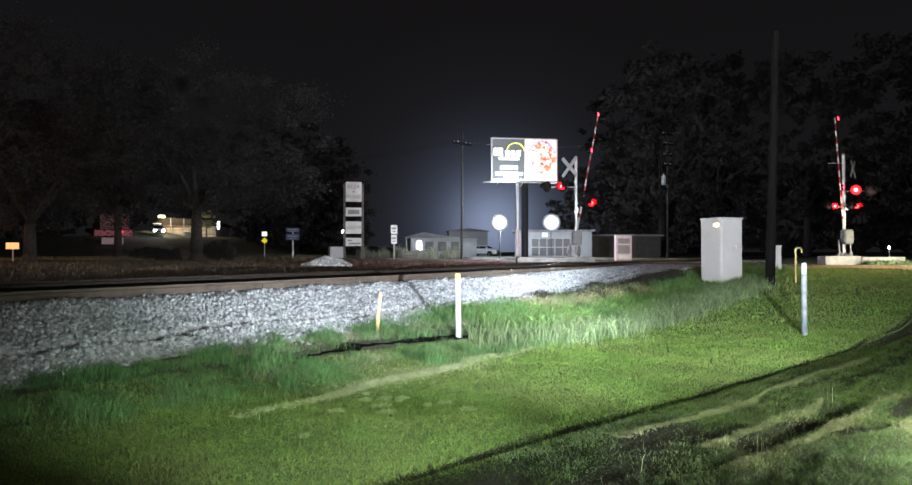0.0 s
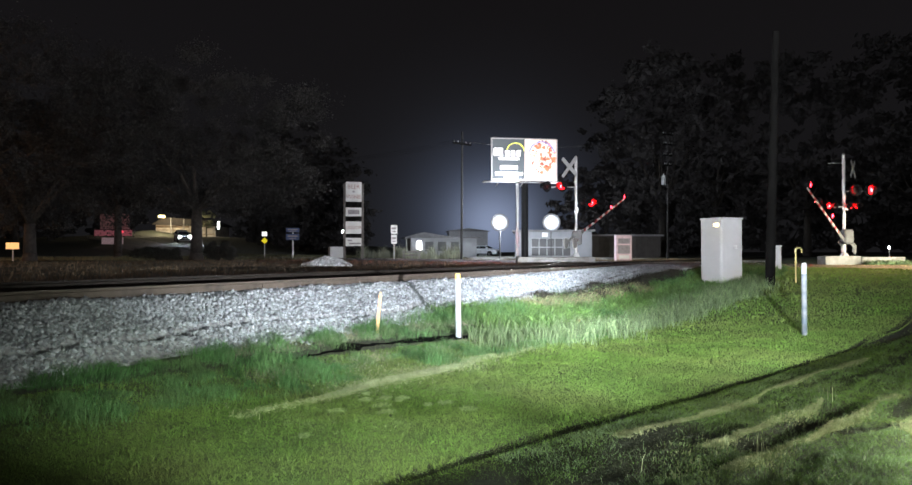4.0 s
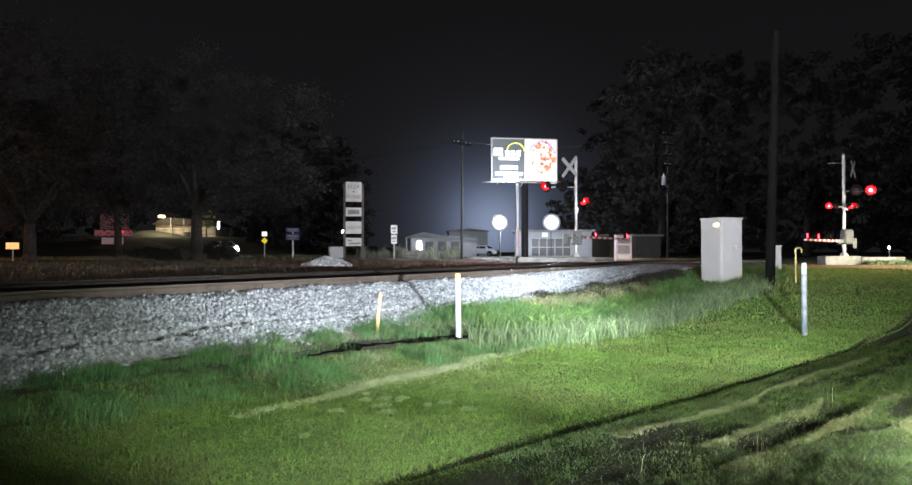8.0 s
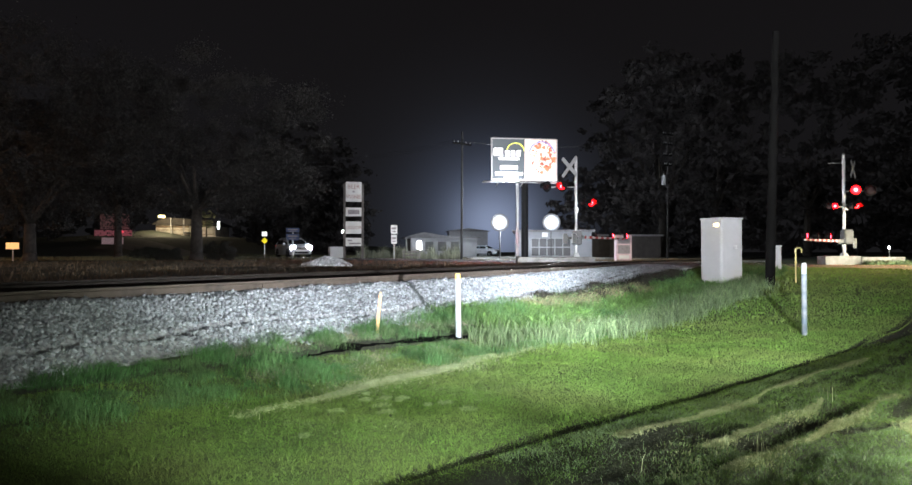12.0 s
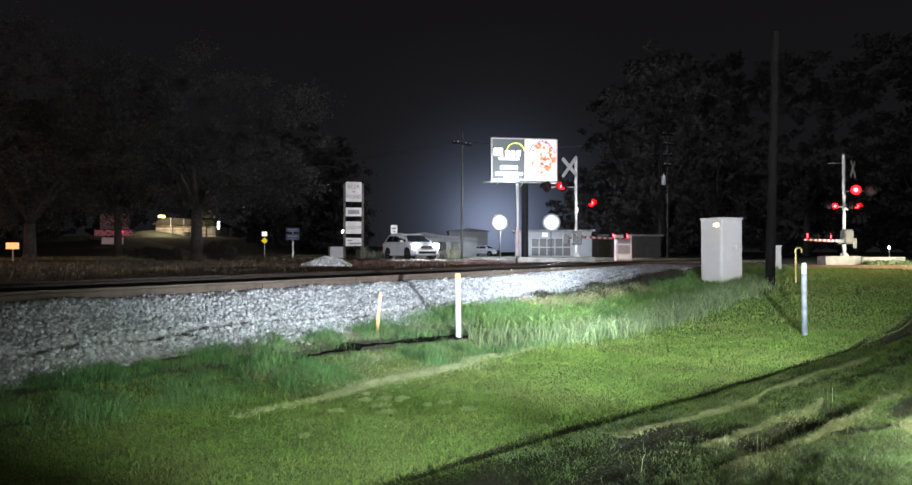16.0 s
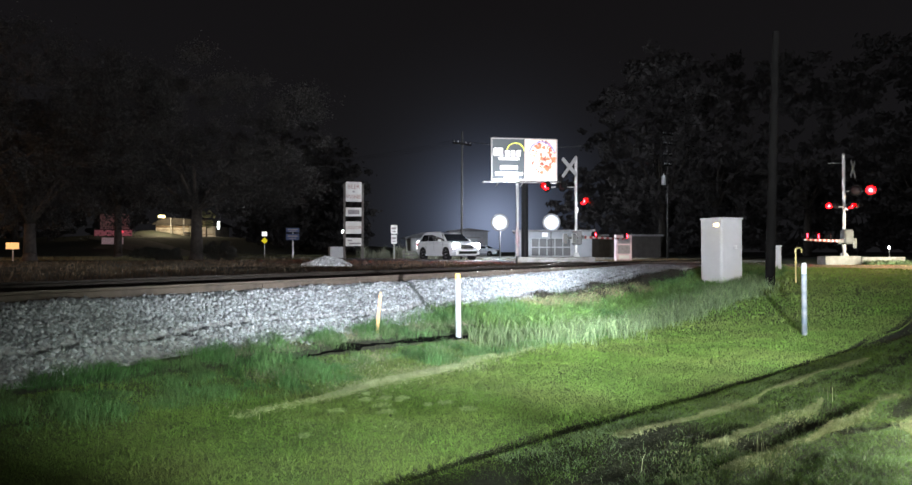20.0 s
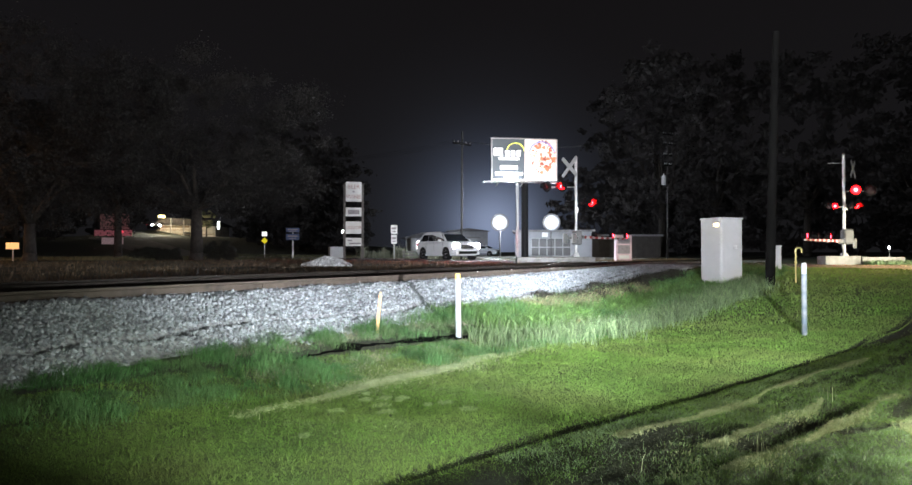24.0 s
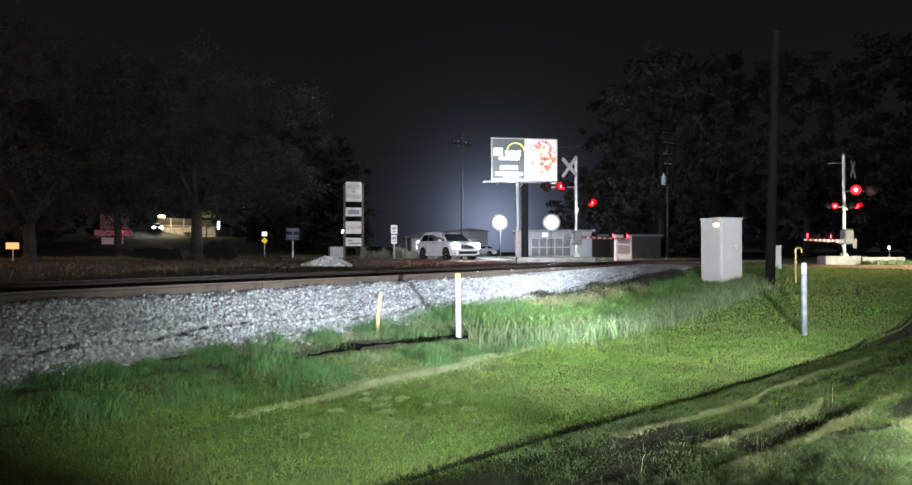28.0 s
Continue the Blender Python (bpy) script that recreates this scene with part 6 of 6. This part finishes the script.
tree("oak_tree", -16.5, 43.0, 11.8, 8.8, 0.36, 3.2, 12, "spreading oak with dense low crown beside the road", M["leaf"], 150, 520, 0.075, 0.12, "field oaks", flank=(6.9, 4.3, 26))
tree("oak_tree", -28.0, 56.0, 13.0, 8.0, 0.30, 4.4, 13, "oak tree in shade behind the field oaks", M["leaf"], 80, 150, 0.18, 0.2, "field oaks")
tree("oak_tree", -36.0, 47.0, 13.0, 8.0, 0.5, 3.6, 14, "oak tree in shade behind the field oaks", M["leaf"], 80, 150, 0.18, 0.2, "field oaks")
tree("shop_tree", -48.4, 131.0, 4.8, 1.9, 0.12, 2.0, 29, "small pale tree lit by the shop's lamps", M["lit_leaf"], 40, 110, 0.13, 0.2)
FAR = ((-19, 104, 13, 7), (22, 72, 21, 7), (30, 78, 22, 8), (39, 75, 21, 8), (48, 70, 22, 9), (58, 76, 20, 9), (66, 66, 21, 9), (27, 100, 24, 9), (20, 96, 12, 7), (28, 92, 11, 7), (36, 95, 12, 7), (45, 92, 11, 7), (54, 90, 12, 8), (63, 88, 12, 8), (72, 90, 13, 8), (-57, 112, 12, 6), (-66, 110, 12, 6), (-75, 108, 13, 7), (-33, 114, 10, 5), (-26, 114, 10, 6), (-19, 112, 9, 5), (76, 74, 20, 9), (-24, 120, 19, 9), (-40, 150, 26, 12), (-82, 154, 26, 11), (-95, 120, 26, 12), (-62, 95, 20, 9))
for i, (x, y, h, sp) in enumerate(FAR):
    tree("far_tree", x, y, h, sp, 0.4, h * (0.25 if h > 14 else 0.08), 30 + i, "tall dark tree against the night sky", M["pine"], 150, 56, 0.36, 0.4, "background trees")


def bush(x, y, rx, h, seed, label):
    g = random.Random(seed)
    b = base("bush", pose(x, y, gz(x, y)), label, "bush", "field bushes")
    bm = B()
    for i in range(6):
        a = g.uniform(0, 6.28)
        tube(bm, (0, 0, -0.1), (math.cos(a) * rx * 0.6, math.sin(a) * rx * 0.4, h * 0.7), 0.04, 0.01, 6)
    part("stems", bm, M["bark"], b)
    cs = []
    for i in range(44):
        a, q, up = g.uniform(0, math.tau), math.sqrt(g.uniform(0, 1)), g.uniform(0.08, 0.80)
        cs.append((math.cos(a) * q * rx * 0.85 * math.sqrt(1 - up * up * 0.9), math.sin(a) * q * rx * 0.7 * math.sqrt(1 - up * up * 0.9), up * h))
    v, f = leaf_cloud(cs, [g.uniform(0.14, 0.22) * h for c in cs], 260, 0.045, seed)
    c = soup("crown", v, f, M["bush"])
    c.parent = b


bush(-14.75, 42.2, 1.25, 1.40, 61, "rounded dark bush at an oak's foot")
bush(-18.5, 43.5, 1.0, 0.9, 62, "low dark bush beside an oak trunk")
bush(-21.0, 46.0, 1.4, 1.0, 63, "low dark bush in field shade")


def weeds():
    """Pale tall weeds along the verge in front of the house."""
    n = 3000
    cu = -36.5 + 14.5 * rng.random(90)
    cr, ch = -HALF - 0.5 - 1.6 * rng.random(90), (0.4 + 0.95 * rng.random(90) ** 1.5) 
    j = rng.integers(0, 90, n)
    u, r = cu[j] + rng.normal(0, 0.16, n), cr[j] + rng.normal(0, 0.16, n)
    x, y = C0[0] + RD[0] * u + RN[0] * r, C0[1] + RD[1] * u + RN[1] * r
    n = len(x)
    blades("verge_weeds", x, y, ch[j] * (0.5 + 0.6 * rng.random(n)), 0.012 + 0.012 * rng.random(n), 0.1 + 0.35 * rng.random(n), M["weed"], "tall pale dried weeds on the road verge", 2)


weeds()


def verge_grass():
    """Rank grass at the foot of the concrete blocks, lit by the waiting car."""
    n = 2600
    x, y = 16.2 + 4.4 * rng.random(n), 26.35 + 0.75 * rng.random(n)
    blades("verge_grass", x, y, 0.08 + 0.2 * rng.random(n) ** 1.5, 0.006 + 0.006 * rng.random(n), 0.3 + 0.8 * rng.random(n), M["tussock"], "bright rank grass along the concrete blocks", 2)


verge_grass()


def fence():
    f = base("low_fence", pose(-3.6, 46.5, 0.95, 0, 0, 12), "low weathered timber rail fence on the verge", "fence")
    for i in range(3):
        part("post", bx((i * 0.55, 0, 0.3), (0.09, 0.09, 0.75), bevel=0.01), M["timber"], f)
    for z in (0.32, 0.55):
        part("rail", bx((0.55, -0.06, z), (1.3, 0.03, 0.09), bevel=0.005), M["timber"], f)


fence()


def lot():
    ob = part("parking_lot", bx((0, 0, 0), (13, 22, 0.1)), M["lot"], None, m=pose(7.6, 58.5, 0.95, 0, 0, 0))
    tagged(ob, "pale concrete parking lot before the store", "parking lot", kind="structure")


lot()


# ---- cars ----
def loft(sections, mi=0):
    """Skin between rings of equal length, closed at both ends."""
    bm = B()
    rings = [[bm.verts.new(p) for p in ring] for ring in sections]
    n = len(rings[0])
    for a, b in zip(rings, rings[1:]):
        for i in range(n):
            bm.faces.new((a[i], a[(i + 1) % n], b[(i + 1) % n], b[i]))
    bm.faces.new(rings[0])
    bm.faces.new(rings[-1][::-1])
    return bm


def body_ring(x, w, z0, z1, round_=0.12):
    """Cross-section of a car body at x: half-width w from z0 to z1, rounded shoulders."""
    return [(x, -w * 0.92, z0), (x, -w, z0 + 0.14), (x, -w, z1 - round_), (x, -w + round_ * 0.8, z1), (x, w - round_ * 0.8, z1), (x, w, z1 - round_), (x, w, z0 + 0.14), (x, w * 0.92, z0)]


def wheel(parent, x, y, r, w, side):
    wh = part("wheel", tb((0, -w / 2, 0), (0, w / 2, 0), r * 0.5, r * 0.5, 20), M["black"], parent, m=pose(x, y, r))
    bm = B()
    prof = [(r * 0.66, -w / 2), (r * 0.93, -w / 2), (r, -w * 0.3), (r, w * 0.3), (r * 0.93, w / 2), (r * 0.66, w / 2)]
    rings = [[bm.verts.new((pr * math.cos(a), py, pr * math.sin(a))) for pr, py in prof] for a in [i * math.tau / 24 for i in range(24)]]
    for i in range(24):
        a, b = rings[i], rings[(i + 1) % 24]
        for k in range(len(prof)):
            bm.faces.new((a[k], a[(k + 1) % 6], b[(k + 1) % 6], b[k]))
    part("tyre", bm, M["tyre"], wh, smooth=True)
    bm = B()
    yo = side * w * 0.42
    for i in range(5):
        a = i * math.tau / 5
        box(bm, (math.cos(a) * r * 0.33, yo, math.sin(a) * r * 0.33), (r * 0.66, 0.03, r * 0.17), rot=Euler((0, -a, 0)).to_matrix())
    tube(bm, (0, yo - 0.02, 0), (0, yo + 0.02, 0), r * 0.16, r * 0.16, 12)
    part("rim", bm, M["rim"], wh, "five-spoke alloy rim")
    return wh


def make_car(name, m, label, L, W, H, hood, paint, belt, lamp_mat, suv=True):
    """A car that faces +x, with its middle at the origin and wheels on z = 0."""
    car = base(name, m, label, "car")
    w = W / 2
    g = 0.24 if suv else 0.18
    xs = [-L / 2, -L / 2 + 0.12, -L / 2 + 0.5, -0.2, L / 2 - 1.25, L / 2 - 0.55, L / 2 - 0.16, L / 2]
    tops = [belt - 0.12, belt, belt + 0.02, belt, belt - 0.01, hood, hood - 0.12, hood - 0.30]
    ws = [w * 0.86, w * 0.95, w, w, w, w * 0.98, w * 0.92, w * 0.80]
    part("body", loft([body_ring(x, ww, g + (0.08 if abs(x) > L / 2 - 0.3 else 0), z) for x, ww, z in zip(xs, ws, tops)]), paint, car)
    # cabin
    if suv:
        cab = [(-L / 2 + 0.22, belt, 0.80), (-L / 2 + 0.50, H - 0.10, 0.70), (-L / 2 + 0.9, H, 0.72), (0.15, H, 0.74), (0.62, H - 0.10, 0.72), (1.42, belt, 0.82)]
    else:
        cab = [(-1.45, belt, 0.78), (-0.85, H - 0.06, 0.66), (-0.6, H, 0.66), (0.25, H, 0.68), (0.55, H - 0.06, 0.68), (1.25, belt, 0.8)]
    bm = B()
    lo, hi = [], []
    outline = [(x, z) for x, z, q in cab]
    left = [bm.verts.new((x, -w * q if z > belt + 0.02 else -w * 0.93, z)) for x, z, q in cab]
    right = [bm.verts.new((x, w * q if z > belt + 0.02 else w * 0.93, z)) for x, z, q in cab]
    bm.faces.new(left)
    bm.faces.new(right[::-1])
    for i in range(len(cab)):
        j = (i + 1) % len(cab)
        bm.faces.new((left[i], right[i], right[j], left[j]))
    part("cabin", bm, paint, car)
    # glass: side windows, windscreen, rear window, as thin proud panes
    def side_pane(x0, x1, sgn):
        zt, zb = H - 0.13, belt + 0.05
        yt, yb = sgn * (w * 0.735 + 0.012), sgn * (w * 0.915 + 0.012)
        xt0, xt1 = x0 + (0.16 if x0 < -1 else 0.02), x1 - (0.5 if x1 > 0.7 else 0.02)
        b2 = B()
        a = [b2.verts.new(p) for p in ((x0, yb, zb), (x1, yb, zb), (xt1, yt, zt), (xt0, yt, zt))]
        c = [b2.verts.new((p.co.x, p.co.y - sgn * 0.02, p.co.z)) for p in a]
        b2.faces.new(a)
        b2.faces.new(c[::-1])
        for i in range(4):
            b2.faces.new((a[i], c[i], c[(i + 1) % 4], a[(i + 1) % 4]))
        part("side_window", b2, M["glass"], car, "dark tinted side window")
    spans = ((-L / 2 + 0.5, -1.05), (-1.0, 0.0), (0.06, 1.22)) if suv else ((-1.2, -0.25), (-0.2, 1.0))
    for x0, x1 in spans:
        for sgn in (-1, 1):
            side_pane(x0, x1, sgn)
    fx0, fz0, fx1, fz1 = (cab[-2][0], cab[-2][1], cab[-1][0], cab[-1][1])
    b2 = B()
    a = [b2.verts.new(p) for p in ((fx1 - 0.03, -w * 0.84, fz1 + 0.04), (fx1 - 0.03, w * 0.84, fz1 + 0.04), (fx0 + 0.06, w * 0.66, fz0 - 0.02), (fx0 + 0.06, -w * 0.66, fz0 - 0.02))]
    for v in a:
        v.co.z += 0.015
        v.co.x += 0.012
    c = [b2.verts.new((v.co.x - 0.012, v.co.y, v.co.z - 0.015)) for v in a]
    b2.faces.new(a)
    b2.faces.new(c[::-1])
    for i in range(4):
        b2.faces.new((a[i], c[i], c[(i + 1) % 4], a[(i + 1) % 4]))
    part("windscreen", b2, M["glass"], car, "dark windscreen")
    part("rear_window", bx((cab[0][0] + 0.10, 0, (belt + H) / 2), (0.02, W * 0.66, (H - belt) * 0.6), rot=Euler((0, radians(25), 0)).to_matrix()), M["glass"], car)
    # front: grille, bumper, lamps
    part("grille", bx((L / 2 - 0.05, 0, hood - 0.30), (0.14, W * 0.44, 0.26), bevel=0.03), M["black"], car, "dark slatted grille")
    for k in range(2):
        part("grille_bar", bx((L / 2 + 0.025, 0, hood - 0.37 + 0.1 * k), (0.02, W * 0.42, 0.02)), M["galv"], car)
    part("bumper", bx((L / 2 - 0.06, 0, g + 0.20), (0.24, W * 0.86, 0.22), bevel=0.06), paint, car)
    part("lower_grille", bx((L / 2 + 0.05, 0, g + 0.21), (0.05, W * 0.66, 0.17), bevel=0.01), M["black"], car)
    for sgn in (-1, 1):
        h = part("headlamp", bx((L / 2 - 0.13, sgn * W * 0.37, hood - 0.22), (0.18, 0.42, 0.34) if suv else (0.2, 0.40, 0.32), bevel=0.085), lamp_mat, car, "headlamp")
        part("fog_lamp_trim", bx((L / 2 - 0.02, sgn * W * 0.37, g + 0.2), (0.14, 0.22, 0.12), bevel=0.03), M["black"], car)
        part("tail_lamp", bx((-L / 2 + 0.08, sgn * w * 0.80, belt - 0.14), (0.16, 0.28, 0.22), bevel=0.04), M["tail"], car, "red tail lamp")
        mi = part("mirror", bx((0.92, sgn * (w + 0.10), belt + 0.08), (0.14, 0.22, 0.16), bevel=0.04), paint, car)
        part("sill_trim", bx((0, sgn * (w - 0.01), g + 0.07), (L * 0.5, 0.05, 0.12), bevel=0.02), M["black"] if not suv else paint, car)
        for x in (-0.35, 0.75):
            part("door_handle", bx((x - 0.3, sgn * (w + 0.012), belt - 0.12), (0.2, 0.03, 0.035), bevel=0.01), M["galv"], car)
        for x in (-1.03, 0.03, 1.15):
            part("door_seam", bx((x, sgn * (w + 0.001), belt - 0.3), (0.012, 0.012, 0.55)), M["black"], car)
        if suv:
            part("roof_rail", tb((-1.5, sgn * w * 0.68, H + 0.03), (0.3, sgn * w * 0.68, H + 0.03), 0.02), M["galv"], car)
    r = 0.37 if suv else 0.31
    wheels = []
    for x in (L / 2 - 0.95, -L / 2 + 0.98):
        for sgn in (-1, 1):
            part("wheel_arch", tb((x, sgn * (w - 0.16), r), (x, sgn * (w + 0.006), r), r + 0.07, r + 0.07, 24), M["black"], car)
            wheels.append((wheel(car, x, sgn * (w - 0.09), r, 0.24, sgn), x, sgn * (w - 0.09), r))
    return car, wheels


# the white car's way down to the crossing: seconds, place, heading by the road
SUV_WAY = [(0.0, -55.5, 126.0), (1.0, -52.4, 121.0), (2.0, -49.2, 116.0), (3.0, -45.9, 111.0), (4.25, -41.2, 103.5), (5.5, -36.3, 96.0), (7.0, -30.6, 86.5), (8.0, -26.3, 79.0), (9.0, -22.69, 72.5), (10.0, -19.59, 67.8), (11.0, -16.67, 63.2), (12.0, -13.47, 58.9), (12.5, -11.87, 56.7), (13.5, -8.66, 52.2), (14.5, -5.7, 48.6), (15.1, -4.05, 46.7), (15.7, -2.64, 45.2), (16.3, -1.24, 43.6), (17.0, -0.14, 42.5), (17.6, 0.31, 41.9), (18.3, 0.61, 41.4), (18.8, 0.66, 41.3), (28.0, 0.66, 41.3)]
SUV_L = 4.9
suv, suv_wheels = make_car("suv", pose(0, 0, 1.0), "white five-door suv with lit headlamps waiting on the road", SUV_L, 1.98, 1.72, 1.08, M["suv"], 1.12, M["headlamp"])
sedan, _w = make_car("sedan", pose(3.75, 94.0, 0.97, 0, 0, -25), "pale saloon car parked before the house", 4.6, 1.8, 1.45, 0.9, M["sedan"], 0.95, M["white"], False)


hatch, hatch_wheels = make_car("hatchback", pose(-60, 148, 4.5), "dark hatchback with lit headlamps coming round the shop", 4.1, 1.75, 1.5, 0.95, M["black"], 0.95, M["headlamp"], False)
HATCH_WAY = [(0.0, -66.0, 141.5, -58.0), (20.0, -66.0, 141.5, -58.0), (21.5, -63.9, 138.0, -56.0), (22.6, -61.2, 134.2, -54.0), (23.5, -58.9, 131.3, -54.0), (25.0, -58.3, 130.5, -57.0), (28.0, -57.4, 129.4, -60.0)]


def suv_track():
    """Dense rows: front place smoothed, heading along the way."""
    ts = np.array([a[0] for a in SUV_WAY])
    xs = np.array([a[1] for a in SUV_WAY])
    ys = np.array([a[2] for a in SUV_WAY])
    rows, spin = [], []
    roll = 0.0
    prev = None
    for f in range(0, 19 * FPS, 1):
        t = f / FPS
        x, y = float(np.interp(t, ts, xs)), float(np.interp(t, ts, ys))
        if prev:
            roll += math.hypot(x - prev[0], y - prev[1]) / 0.37
        prev = (x, y)
        spin.append((t, roll))
        if f % 5 == 0:
            px = [float(np.interp(min(18.8, max(0, t + k * 0.15)), ts, xs)) for k in range(-3, 4)]
            py = [float(np.interp(min(18.8, max(0, t + k * 0.15)), ts, ys)) for k in range(-3, 4)]
            rows.append((t, sum(px) / 7, sum(py) / 7))
    out = []
    for t, x, y in rows:
        turn = -59.0
        a = math.radians(turn)
        cx, cy = x - math.cos(a) * (SUV_L / 2 - 0.1), y - math.sin(a) * (SUV_L / 2 - 0.1)
        fx, fy = x, y
        zf = 1.0 + float(hill(np.array(fx), np.array(fy)))
        zb = 1.0 + float(hill(np.array(2 * cx - fx), np.array(2 * cy - fy)))
        pitch = math.degrees(math.atan2(zb - zf, SUV_L))
        out.append((t, pose(cx, cy, (zf + zb) / 2 + 0.01) @ pose(0, 0, 0, 0, 0, turn) @ pose(0, 0, 0, 0, pitch, 0)))
    out.append((28.0, out[-1][1]))
    return out, spin


def motions():
    walk(arm_a, gate_rows(piv_a, GATE_FAR))
    walk(arm_b, gate_rows(piv_b, GATE))
    for ob, m, state, first in LENS_FLIPS:
        walk(ob, flash_rows(m, state, first))
    walk(hatch, [(t, pose(x, y, 1.0 + float(hill(np.array(x), np.array(y))), 0, 0, a)) for t, x, y, a in HATCH_WAY])
    rows, spin = suv_track()
    walk(suv, rows)
    for wh, x, y, r in suv_wheels:
        walk(wh, [(t, pose(x, y, r) @ Matrix.Rotation(a, 4, "Y")) for t, a in spin[::1]] + [(28.0, pose(x, y, r) @ Matrix.Rotation(spin[-1][1], 4, "Y"))])


motions()
